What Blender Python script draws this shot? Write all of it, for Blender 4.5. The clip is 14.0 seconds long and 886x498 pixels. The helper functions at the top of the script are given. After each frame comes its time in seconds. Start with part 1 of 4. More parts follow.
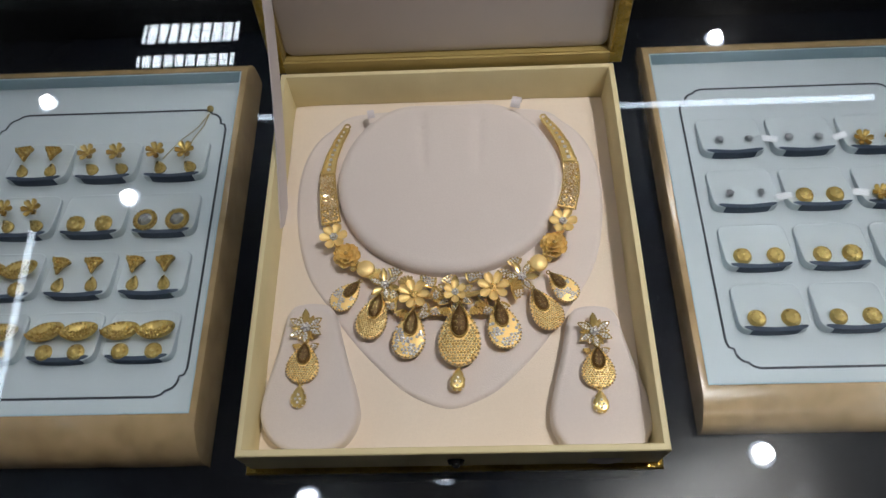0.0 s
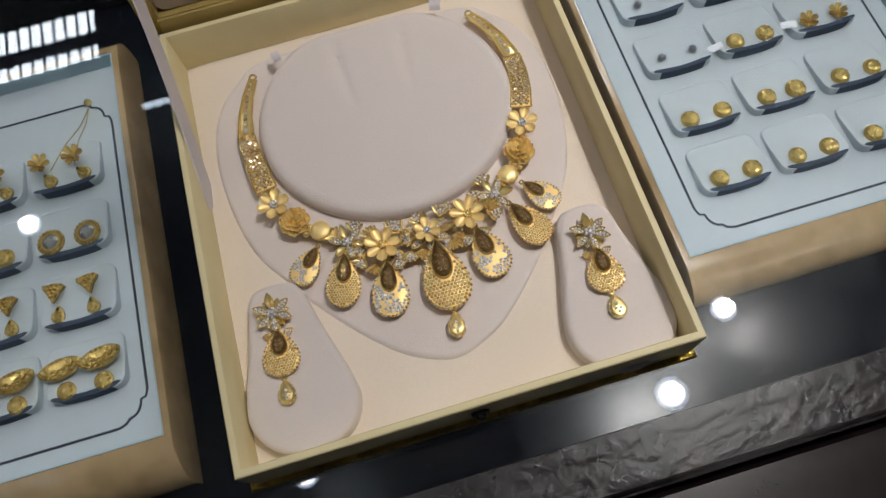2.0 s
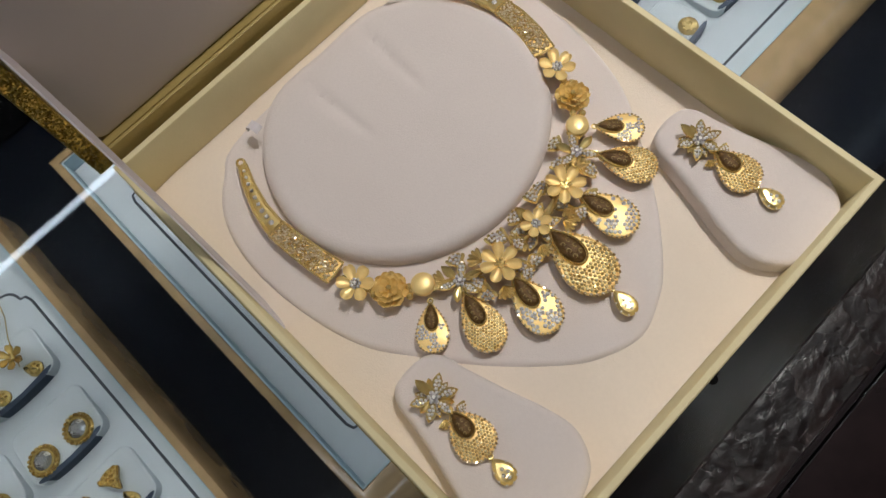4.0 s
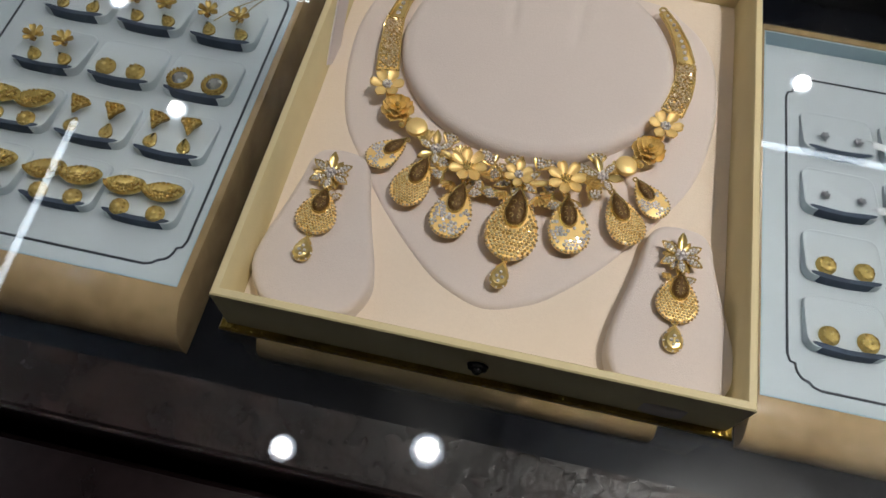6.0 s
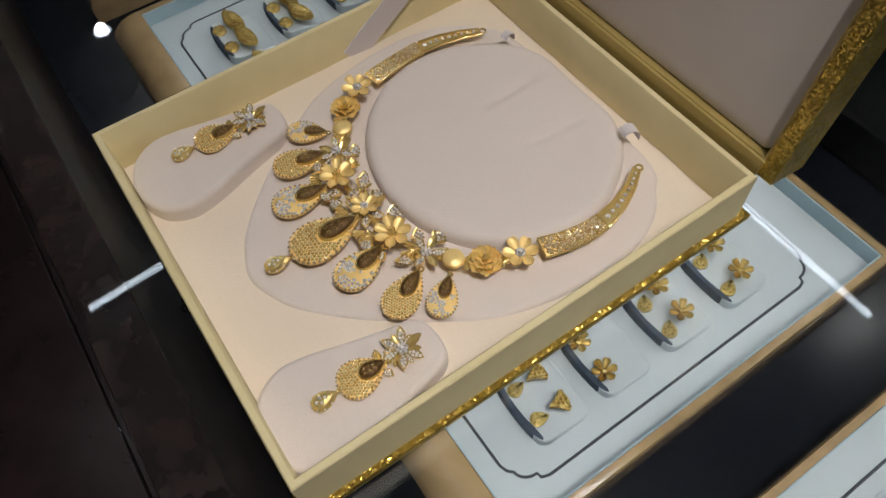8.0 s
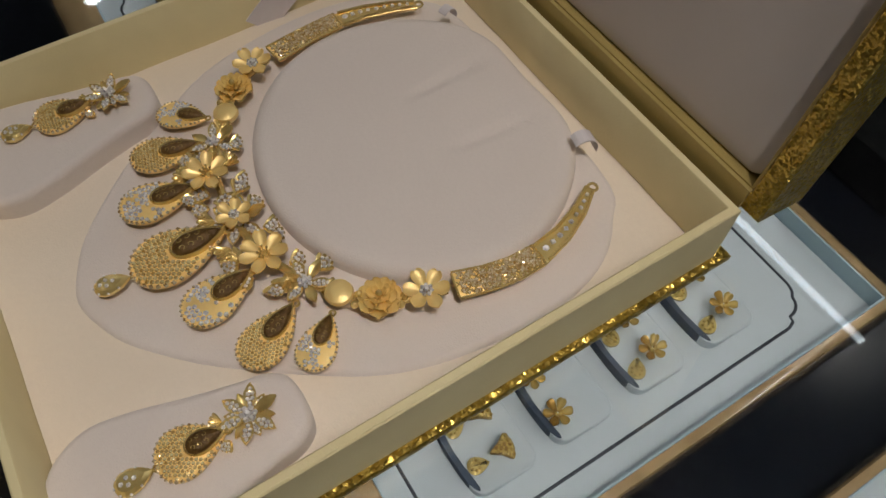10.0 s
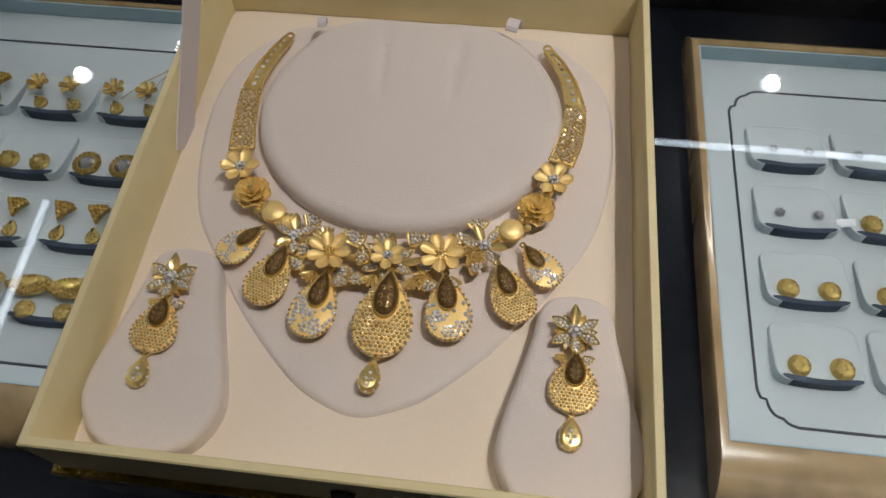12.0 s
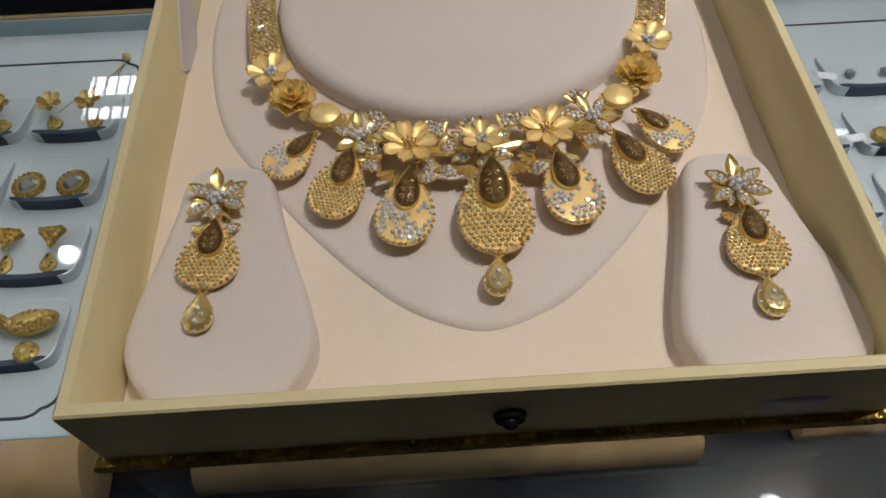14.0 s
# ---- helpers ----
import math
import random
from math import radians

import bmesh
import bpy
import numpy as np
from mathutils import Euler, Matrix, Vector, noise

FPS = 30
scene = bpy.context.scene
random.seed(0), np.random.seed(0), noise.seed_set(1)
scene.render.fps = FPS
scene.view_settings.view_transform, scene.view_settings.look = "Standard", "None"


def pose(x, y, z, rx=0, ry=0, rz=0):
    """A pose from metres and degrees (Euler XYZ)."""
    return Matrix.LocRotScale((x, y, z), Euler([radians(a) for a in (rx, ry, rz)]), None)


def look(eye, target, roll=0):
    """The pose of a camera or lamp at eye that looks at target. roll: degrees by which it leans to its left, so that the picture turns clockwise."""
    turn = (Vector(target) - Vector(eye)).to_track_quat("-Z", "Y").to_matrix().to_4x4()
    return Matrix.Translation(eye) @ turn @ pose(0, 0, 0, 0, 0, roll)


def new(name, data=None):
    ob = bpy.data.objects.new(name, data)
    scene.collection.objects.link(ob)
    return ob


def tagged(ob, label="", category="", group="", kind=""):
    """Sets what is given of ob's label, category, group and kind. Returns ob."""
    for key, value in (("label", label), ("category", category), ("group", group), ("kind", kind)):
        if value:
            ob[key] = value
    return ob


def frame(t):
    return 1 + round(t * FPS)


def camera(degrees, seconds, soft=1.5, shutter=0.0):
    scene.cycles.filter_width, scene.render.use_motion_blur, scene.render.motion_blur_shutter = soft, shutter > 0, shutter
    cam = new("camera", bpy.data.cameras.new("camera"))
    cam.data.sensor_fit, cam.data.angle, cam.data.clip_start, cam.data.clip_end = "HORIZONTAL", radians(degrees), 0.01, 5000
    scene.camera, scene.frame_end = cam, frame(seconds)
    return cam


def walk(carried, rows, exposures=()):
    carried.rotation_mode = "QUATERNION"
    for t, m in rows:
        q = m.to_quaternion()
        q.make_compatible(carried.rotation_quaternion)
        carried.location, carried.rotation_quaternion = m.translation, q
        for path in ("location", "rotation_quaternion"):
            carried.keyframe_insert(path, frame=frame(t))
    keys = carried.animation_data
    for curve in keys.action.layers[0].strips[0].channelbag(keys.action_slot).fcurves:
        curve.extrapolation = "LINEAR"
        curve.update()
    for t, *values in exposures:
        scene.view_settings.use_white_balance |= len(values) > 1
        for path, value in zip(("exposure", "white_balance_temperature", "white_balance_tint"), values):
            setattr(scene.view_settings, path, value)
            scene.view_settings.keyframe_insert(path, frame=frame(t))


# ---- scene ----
cam = camera(63.7, 14.0)
PATH = [
    (0, (0.01, -0.015, 0.366), (-0.058, 0.896, -1.413), -5.3),
    (0.5, (0.002, -0.011, 0.358), (0.037, 0.877, -1.434), -2.0),
    (1, (0.008, -0.016, 0.345), (0.054, 0.838, -1.463), -1.9),
    (1.5, (-0.003, -0.016, 0.344), (0.064, 0.836, -1.464), -1.5),
    (2, (-0.008, 0.006, 0.326), (0.086, 0.731, -1.536), -9.4),
    (2.5, (-0.025, 0.038, 0.305), (0.163, 0.65, -1.59), -15.3),
    (2.7, (-0.047, 0.051, 0.305), (0.221, 0.57, -1.608), -22.7),
    (4.8, (-0.08, 0.081, 0.284), (0.248, 0.66, -1.602), -5.2),
    (5, (-0.068, 0.071, 0.285), (0.211, 0.678, -1.6), 0.8),
    (5.5, (-0.036, 0.023, 0.289), (0.041, 0.761, -1.569), 5.0),
    (6, (-0.001, -0.035, 0.277), (-0.14, 0.862, -1.505), 3.8),
    (6.5, (0.08, -0.032, 0.288), (-0.287, 0.889, -1.449), 0.7),
    (7, (0.134, 0.016, 0.291), (-0.547, 0.742, -1.443), -4.3),
    (7.5, (0.159, 0.043, 0.296), (-0.685, 0.66, -1.409), -6.4),
    (8, (0.184, 0.069, 0.282), (-0.73, 0.606, -1.414), -4.9),
    (8.2, (0.192, 0.087, 0.272), (-0.77, 0.574, -1.412), -3.6),
    (10.3, (0.144, 0.126, 0.226), (-0.709, 0.691, -1.492), 0.7),
    (10.5, (0.128, 0.111, 0.228), (-0.62, 0.804, -1.492), 3.2),
    (11, (0.083, 0.073, 0.239), (-0.374, 0.952, -1.499), 2.2),
    (11.5, (0.066, 0.041, 0.243), (-0.179, 1.002, -1.493), 2.3),
    (12, (0.044, 0.01, 0.254), (-0.11, 0.986, -1.485), -2.6),
    (12.5, (0.036, -0.008, 0.25), (-0.04, 0.89, -1.535), -3.9),
    (13, (0.009, -0.027, 0.247), (-0.062, 0.958, -1.492), -6.1),
    (13.2, (-0.003, -0.048, 0.228), (-0.004, 1.042, -1.449), -3.3),
    (13.5, (-0.017, -0.052, 0.207), (0.064, 1.142, -1.396), -0.7),
    (13.7, (-0.018, -0.036, 0.196), (0.061, 1.13, -1.427), -1.3),
    (14, (-0.015, -0.009, 0.184), (0.024, 1.08, -1.493), -1.6),
]
walk(cam, [(t, look(eye, target, roll)) for t, eye, target, roll in PATH],
     [(0.0, 0.01, 6150, 10), (2.5, 0.01, 6180, 10), (5.0, 0.10, 6300, 10), (6.0, 0.03, 6400, 10), (8.2, -0.01, 6400, 10), (10.3, -0.44, 6620, 10),
      (11.0, -0.37, 6680, 10), (12.0, -0.15, 6450, 10), (12.7, -0.06, 6250, 10), (13.5, 0.0, 6250, 10), (14.0, -0.03, 6450, 10)])

# ---- world, lamps, exposure ----
world = bpy.data.worlds.new("shop")
scene.world = world
world.use_nodes = True
world.node_tree.nodes["Background"].inputs[0].default_value = (0.75, 0.8, 0.9, 1)
world.node_tree.nodes["Background"].inputs[1].default_value = 0.003
CEILING = 1.7          # above the glass top of the counter
DOWNLIGHTS = [(-1.147, 1.269), (0.813, 0.373), (0.954, 1.892), (-1.537, 1.693), (-0.45, 0.27), (0.033, 1.891), (-1.763, 0.934), (-2.6, 0.154), (-1.72, 0.19), (-0.92, -0.44)]
SPOTS = [(-0.068, 0.35), (0.58, 0.19)]
POWER = [0.3, 0.44, 2.7, 0.3, 0.25, 1.8, 0.3, 0.3, 0.3, 0.03, 0.168, 0.55]
BEAMS = {1: (60, (0.2, 0.2, 0)), 10: (60, (0.02, 0.28, 0)), 11: (36, (0.14, 0.16, 0))}     # narrow spotlights trained on the counter: degrees, target
for k, (x, y) in enumerate(DOWNLIGHTS + SPOTS):
    d = bpy.data.lights.new("downlight_lamp", "AREA")
    d.shape, d.size = "DISK", 0.052
    d.energy, d.color = POWER[k], (1.0, 0.94, 0.87) if k < len(DOWNLIGHTS) else (1.0, 0.93, 0.85)
    lamp = new("downlight_lamp", d)
    target = (x * 0.6, y * 0.6 + 0.06, 0)
    if k in BEAMS:
        d.spread, target = radians(BEAMS[k][0]), BEAMS[k][1]
    lamp.matrix_world = look((x, y, CEILING - 0.022), target)
# light strip under the front rail inside the showcase
d = bpy.data.lights.new("case_strip_lamp", "AREA")
d.shape, d.size, d.size_y = "RECTANGLE", 0.9, 0.012
d.energy, d.color = 0.12, (0.74, 0.87, 1.0)
lamp = new("case_strip_lamp", d)
lamp.matrix_world = look((0.25, 0.036, -0.035), (0.25, 0.23, -0.23))
scene.view_settings.exposure = 0.0

# ---- materials ----
def material(name, colour, rough=0.5, metal=0.0, vary=0.08, scale=60.0, bump=0.0, bump_scale=400.0, second=None, second_scale=8.0, **inputs):
    m = bpy.data.materials.new(name)
    m.use_nodes = True
    nt = m.node_tree
    b = nt.nodes["Principled BSDF"]
    b.inputs["Roughness"].default_value, b.inputs["Metallic"].default_value = rough, metal
    for key, value in inputs.items():
        b.inputs[key.replace("_", " ")].default_value = value
    co = nt.nodes.new("ShaderNodeTexCoord")
    n1 = nt.nodes.new("ShaderNodeTexNoise")
    n1.inputs["Scale"].default_value, n1.inputs["Detail"].default_value = scale, 4
    n2 = nt.nodes.new("ShaderNodeTexNoise")
    n2.inputs["Scale"].default_value, n2.inputs["Detail"].default_value = second_scale, 3
    nt.links.new(co.outputs["Object"], n1.inputs["Vector"])
    nt.links.new(co.outputs["Object"], n2.inputs["Vector"])
    r1 = nt.nodes.new("ShaderNodeMix")
    r1.data_type = "RGBA"
    r1.inputs[6].default_value = (*[c * (1 - vary) for c in colour], 1)
    r1.inputs[7].default_value = (*[min(1, c * (1 + vary)) for c in colour], 1)
    nt.links.new(n1.outputs["Fac"], r1.inputs[0])
    r2 = nt.nodes.new("ShaderNodeMix")
    r2.data_type = "RGBA"
    alt = second or [c * 0.92 for c in colour]
    r2.inputs[7].default_value = (*alt, 1)
    ramp = nt.nodes.new("ShaderNodeMapRange")
    ramp.inputs[1].default_value, ramp.inputs[2].default_value, ramp.inputs[4].default_value = 0.45, 0.75, 0.7
    nt.links.new(n2.outputs["Fac"], ramp.inputs[0])
    nt.links.new(ramp.outputs[0], r2.inputs[0])
    nt.links.new(r1.outputs[2], r2.inputs[6])
    nt.links.new(r2.outputs[2], b.inputs["Base Color"])
    if bump:
        n3 = nt.nodes.new("ShaderNodeTexNoise")
        n3.inputs["Scale"].default_value, n3.inputs["Detail"].default_value = bump_scale, 3
        nt.links.new(co.outputs["Object"], n3.inputs["Vector"])
        bp = nt.nodes.new("ShaderNodeBump")
        bp.inputs["Strength"].default_value, bp.inputs["Distance"].default_value = bump, 0.0006
        nt.links.new(n3.outputs["Fac"], bp.inputs["Height"])
        nt.links.new(bp.outputs["Normal"], b.inputs["Normal"])
    return m


def glitter(name, colour, dark, scale=1050.0):
    """Paper with metallic flakes that each face their own way."""
    m = material(name, colour, 0.28, 0.9, 0.2, 300, second=dark, second_scale=60)
    nt = m.node_tree
    b = nt.nodes["Principled BSDF"]
    co = nt.nodes["Texture Coordinate"]
    v = nt.nodes.new("ShaderNodeTexVoronoi")
    v.inputs["Scale"].default_value = scale
    nt.links.new(co.outputs["Object"], v.inputs["Vector"])
    geo = nt.nodes.new("ShaderNodeNewGeometry")
    sub = nt.nodes.new("ShaderNodeVectorMath")
    sub.operation = "SUBTRACT"
    sub.inputs[1].default_value = (0.5, 0.5, 0.5)
    nt.links.new(v.outputs["Color"], sub.inputs[0])
    mul = nt.nodes.new("ShaderNodeVectorMath")
    mul.operation = "MULTIPLY_ADD"
    mul.inputs[1].default_value = (1.1, 1.1, 1.1)
    nt.links.new(sub.outputs[0], mul.inputs[0])
    nt.links.new(geo.outputs["Normal"], mul.inputs[2])
    nrm = nt.nodes.new("ShaderNodeVectorMath")
    nrm.operation = "NORMALIZE"
    nt.links.new(mul.outputs[0], nrm.inputs[0])
    nt.links.new(nrm.outputs[0], b.inputs["Normal"])
    return m


CREAM = material("cream_paper", (0.78, 0.68, 0.40), 0.55, 0, 0.05, 90, 0.25, 900, second=(0.72, 0.61, 0.33), second_scale=25)
GLITTER = glitter("gold_glitter_paper", (0.60, 0.42, 0.09), (0.24, 0.16, 0.025), 1300.0)
SPINE = material("dull_gold_paper", (0.47, 0.36, 0.13), 0.38, 0.25, 0.08, 120, 0.25, 700, second=(0.38, 0.28, 0.09), second_scale=30)
VELVET = material("lilac_white_velvet", (0.74, 0.665, 0.63), 0.9, 0, 0.04, 700, 0.35, 1800, second=(0.70, 0.62, 0.585), second_scale=18, Sheen_Weight=0.3, Sheen_Roughness=0.5)
INSERT = material("ivory_insert_velvet", (0.83, 0.725, 0.61), 0.9, 0, 0.04, 600, 0.35, 1500, second=(0.80, 0.68, 0.55), second_scale=14, Sheen_Weight=0.2)
SATIN = material("satin_liner", (0.68, 0.62, 0.60), 0.55, 0, 0.05, 30, 0.3, 60, second=(0.60, 0.54, 0.52), second_scale=9)
RIBBON = material("lilac_ribbon", (0.70, 0.65, 0.67), 0.5, 0, 0.04, 300, 0.2, 1200)
# darker second tone of GOLD imitates uneven reflections in the polish
GOLD = material("reflect_mottled_gold", (1.0, 0.76, 0.32), 0.18, 0.70, 0.08, 200, 0.2, 700, second=(0.78, 0.49, 0.14), second_scale=240)
MATT_GOLD = material("satin_gold", (0.98, 0.72, 0.30), 0.36, 0.38, 0.06, 500, 0.25, 1500, second=(0.95, 0.65, 0.23), second_scale=120)
# engraved dark gold, deepened further to carry the shade of its recess
DARK_GOLD = material("engraved_shaded_gold", (0.10, 0.05, 0.010), 0.5, 0.3, 0.35, 900, 1.0, 700, second=(0.21, 0.115, 0.03), second_scale=420)


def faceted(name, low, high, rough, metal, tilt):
    """Small cut pieces: each island's random tone paints in sparkle, and each faces its own way."""
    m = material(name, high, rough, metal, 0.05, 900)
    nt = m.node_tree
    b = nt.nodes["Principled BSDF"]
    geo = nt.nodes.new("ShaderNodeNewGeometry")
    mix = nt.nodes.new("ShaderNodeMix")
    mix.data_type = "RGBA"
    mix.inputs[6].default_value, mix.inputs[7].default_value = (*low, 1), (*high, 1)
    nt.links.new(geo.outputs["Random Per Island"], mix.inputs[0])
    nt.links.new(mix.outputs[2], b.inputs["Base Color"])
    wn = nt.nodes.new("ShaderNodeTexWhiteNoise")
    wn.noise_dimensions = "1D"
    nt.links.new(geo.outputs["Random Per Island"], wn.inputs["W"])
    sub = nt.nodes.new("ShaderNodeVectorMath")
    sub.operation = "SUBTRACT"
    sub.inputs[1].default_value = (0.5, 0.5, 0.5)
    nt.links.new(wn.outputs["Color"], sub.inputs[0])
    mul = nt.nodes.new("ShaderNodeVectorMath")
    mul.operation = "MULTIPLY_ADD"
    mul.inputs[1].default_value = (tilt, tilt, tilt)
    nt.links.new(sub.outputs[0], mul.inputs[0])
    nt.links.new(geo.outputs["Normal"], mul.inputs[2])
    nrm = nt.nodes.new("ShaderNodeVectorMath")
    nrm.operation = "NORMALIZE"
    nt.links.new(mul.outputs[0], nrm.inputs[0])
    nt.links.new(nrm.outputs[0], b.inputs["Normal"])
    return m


# low to high tones put glints and dark reflections into the colour
CRYSTAL = faceted("white_stone_glints", (0.50, 0.49, 0.54), (1.0, 0.99, 1.0), 0.12, 0.15, 0.9)
CLEAR = faceted("clear_stone_glints", (0.06, 0.07, 0.08), (1.0, 1.0, 1.0), 0.08, 0.5, 0.5)
GLINT_CUT = faceted("cut_gold_glints", (0.46, 0.26, 0.06), (1.0, 0.93, 0.72), 0.13, 0.42, 0.9)
BEAD_GOLD = faceted("gold_bead_glints", (0.60, 0.36, 0.09), (1.0, 0.92, 0.54), 0.15, 0.36, 0.9)
TRAY_GOLD = faceted("tray_gold_glints", (0.42, 0.24, 0.04), (1.0, 0.76, 0.27), 0.20, 0.6, 0.8)
ROSE_GOLD = material("warm_polished_gold", (1.0, 0.77, 0.33), 0.22, 0.4, 0.06, 400, 0.25, 900, second=(0.97, 0.68, 0.22), second_scale=150)
SILVER = material("grey_silver", (0.45, 0.45, 0.48), 0.3, 1.0, 0.15, 400)
WOOD = material("varnished_pale_wood", (0.37, 0.25, 0.125), 0.18, 0, 0.25, 80, 0.1, 300, second=(0.24, 0.155, 0.07), second_scale=30, Coat_Weight=0.8, Coat_Roughness=0.08)
BOARD = material("white_tray_board", (0.48, 0.525, 0.55), 0.75, 0, 0.03, 200, 0.15, 900, second=(0.44, 0.48, 0.505), second_scale=10)
TRAYSIDE = material("pale_blue_lining", (0.36, 0.47, 0.52), 0.7, 0, 0.06, 120, second=(0.31, 0.42, 0.47))
NAVY = material("navy_velvet", (0.03, 0.045, 0.075), 0.9, 0, 0.2, 300, second=(0.05, 0.07, 0.10))
INK = material("dark_line", (0.03, 0.035, 0.045), 0.6, 0, 0.1, 200)
CASEFLOOR = material("black_case_floor", (0.005, 0.006, 0.009), 0.18, 0, 0.3, 12, second=(0.009, 0.009, 0.012), second_scale=4, Specular_IOR_Level=0.12)
BLACK = material("black_metal", (0.02, 0.02, 0.02), 0.25, 0.6, 0.2, 100)
GREEN = material("dark_green_backing", (0.03, 0.095, 0.078), 0.4, 0, 0.4, 8, second=(0.012, 0.02, 0.022), second_scale=3)
RAIL = material("worn_dark_rail", (0.012, 0.0075, 0.007), 0.36, 0, 0.6, 140, 0.5, 200, second=(0.030, 0.019, 0.017), second_scale=75, Specular_IOR_Level=0.3)
WORN = material("chipped_lacquer", (0.007, 0.0038, 0.0035), 0.27, 0, 0.7, 160, 0.5, 500, second=(0.022, 0.012, 0.010), second_scale=60, Specular_IOR_Level=0.2)
MAROON = material("polished_dark_granite", (0.014, 0.008, 0.009), 0.24, 0, 0.5, 90, second=(0.026, 0.015, 0.016), second_scale=20, Specular_IOR_Level=0.3)
PLASTER = material("ceiling_paint", (0.07, 0.073, 0.08), 0.9, 0, 0.03, 3)
WALLPAINT = material("shop_wall", (0.03, 0.031, 0.033), 0.7, 0, 0.1, 2)


def glow(name, colour, strength):
    m = bpy.data.materials.new(name)
    m.use_nodes = True
    b = m.node_tree.nodes["Principled BSDF"]
    b.inputs["Base Color"].default_value = (0.8, 0.8, 0.8, 1)
    b.inputs["Emission Color"].default_value = (*colour, 1)
    b.inputs["Emission Strength"].default_value = strength
    return m


LAMP = glow("lamp_glass", (1.0, 0.98, 0.95), 25)
# weak bluish glow that stands in for the bloom round a lamp
BLOOM = glow("bloom_glow", (0.72, 0.82, 1.0), 3.0)
TUBE = glow("lit_tube", (0.80, 0.90, 1.0), 7)
PANEL = glow("lit_panel", (0.92, 0.96, 1.0), 12)

GLASS = bpy.data.materials.new("counter_glass")
GLASS.use_nodes = True
_g = GLASS.node_tree.nodes["Principled BSDF"]
_g.inputs["Base Color"].default_value = (0.86, 0.905, 0.925, 1)
_g.inputs["Transmission Weight"].default_value = 1.0
_g.inputs["Roughness"].default_value = 0.0
_g.inputs["IOR"].default_value = 1.5
# a thin smeared film left by wiping
_g.inputs["Coat Weight"].default_value = 0.035
_gn = GLASS.node_tree.nodes.new("ShaderNodeTexNoise")
_gn.inputs["Scale"].default_value, _gn.inputs["Detail"].default_value, _gn.inputs["Distortion"].default_value = 14, 6, 1.2
_gm = GLASS.node_tree.nodes.new("ShaderNodeMapRange")
_gm.inputs[1].default_value, _gm.inputs[2].default_value, _gm.inputs[3].default_value, _gm.inputs[4].default_value = 0.3, 0.7, 0.10, 0.30
_gc = GLASS.node_tree.nodes.new("ShaderNodeTexCoord")
GLASS.node_tree.links.new(_gc.outputs["Object"], _gn.inputs["Vector"])
GLASS.node_tree.links.new(_gn.outputs["Fac"], _gm.inputs[0])
GLASS.node_tree.links.new(_gm.outputs[0], _g.inputs["Coat Roughness"])


# ---- mesh helpers ----
def to_mesh(name, bm, mat, smooth=True, angle=40):
    # split facets, so each one takes its own painted sparkle tone
    if mat in (CRYSTAL, GLINT_CUT, CLEAR):
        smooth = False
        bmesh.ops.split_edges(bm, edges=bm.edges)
    bmesh.ops.recalc_face_normals(bm, faces=bm.faces)
    me = bpy.data.meshes.new(name)
    if smooth:
        for f in bm.faces:
            f.smooth = True
        for e in bm.edges:
            if len(e.link_faces) == 2 and e.calc_face_angle(0) > radians(angle):
                e.smooth = False
    bm.to_mesh(me)
    bm.free()
    me.materials.append(mat)
    return me


TINY = ("stone_setting", "beadwork", "stone_cluster", "scroll_work", "cut_beadwork", "cut_edge", "stamen_cluster")


def part(name, bm, mat, parent, label="", m=None, smooth=True):
    """One bmesh as one mesh object under a thing or a part."""
    ob = new(name, to_mesh(name, bm, mat, smooth) if isinstance(bm, bmesh.types.BMesh) else bm)
    ob.parent = parent
    if m is not None:
        ob.matrix_basis = m
    return tagged(ob, label, kind="stuff" if name in TINY else "")


def thing(name, label, category, m=None, group="", kind=""):
    ob = new(name)
    ob.empty_display_size = 0.01
    if m is not None:
        ob.matrix_basis = m
    return tagged(ob, label, category, group, kind)


def solid(name, bm, mat, label="", category="", group="", kind="", m=None, smooth=True):
    ob = new(name, to_mesh(name, bm, mat, smooth))
    if m is not None:
        ob.matrix_basis = m
    return tagged(ob, label, category, group, kind)


def loops(bm, rings, close=True, cap0=False, cap1=False):
    """Joins rings of points of equal length by quads."""
    vs = [[bm.verts.new(p) for p in r] for r in rings]
    n = len(vs[0])
    for a, b in zip(vs, vs[1:]):
        for i in range(n if close else n - 1):
            j = (i + 1) % n
            bm.faces.new((a[i], a[j], b[j], b[i]))
    if cap0:
        bm.faces.new(vs[0][::-1])
    if cap1:
        bm.faces.new(vs[-1])
    return vs


def rounded(x0, x1, y0, y1, r, n=6):
    out = []
    for cx, cy, a0 in ((x1 - r, y1 - r, 0), (x0 + r, y1 - r, 90), (x0 + r, y0 + r, 180), (x1 - r, y0 + r, 270)):
        for k in range(n + 1):
            a = radians(a0 + 90 * k / n)
            out.append((cx + r * math.cos(a), cy + r * math.sin(a)))
    return out


def inset(pts, d):
    """Moves a closed outline inwards (counter-clockwise points)."""
    n, out = len(pts), []
    for i in range(n):
        a, b, c = Vector(pts[i - 1]), Vector(pts[i]), Vector(pts[(i + 1) % n])
        t = ((b - a).normalized() + (c - b).normalized())
        t = t.normalized() if t.length > 1e-9 else (c - b).normalized()
        out.append((b.x - t.y * d, b.y + t.x * d))
    return out


def prism(bm, outline, profile, cap0=True, cap1=True):
    """An outline carried through (inset, z) steps."""
    rings = [[(x, y, z) for x, y in (inset(outline, d) if d else outline)] for d, z in profile]
    return loops(bm, rings, True, cap0, cap1)


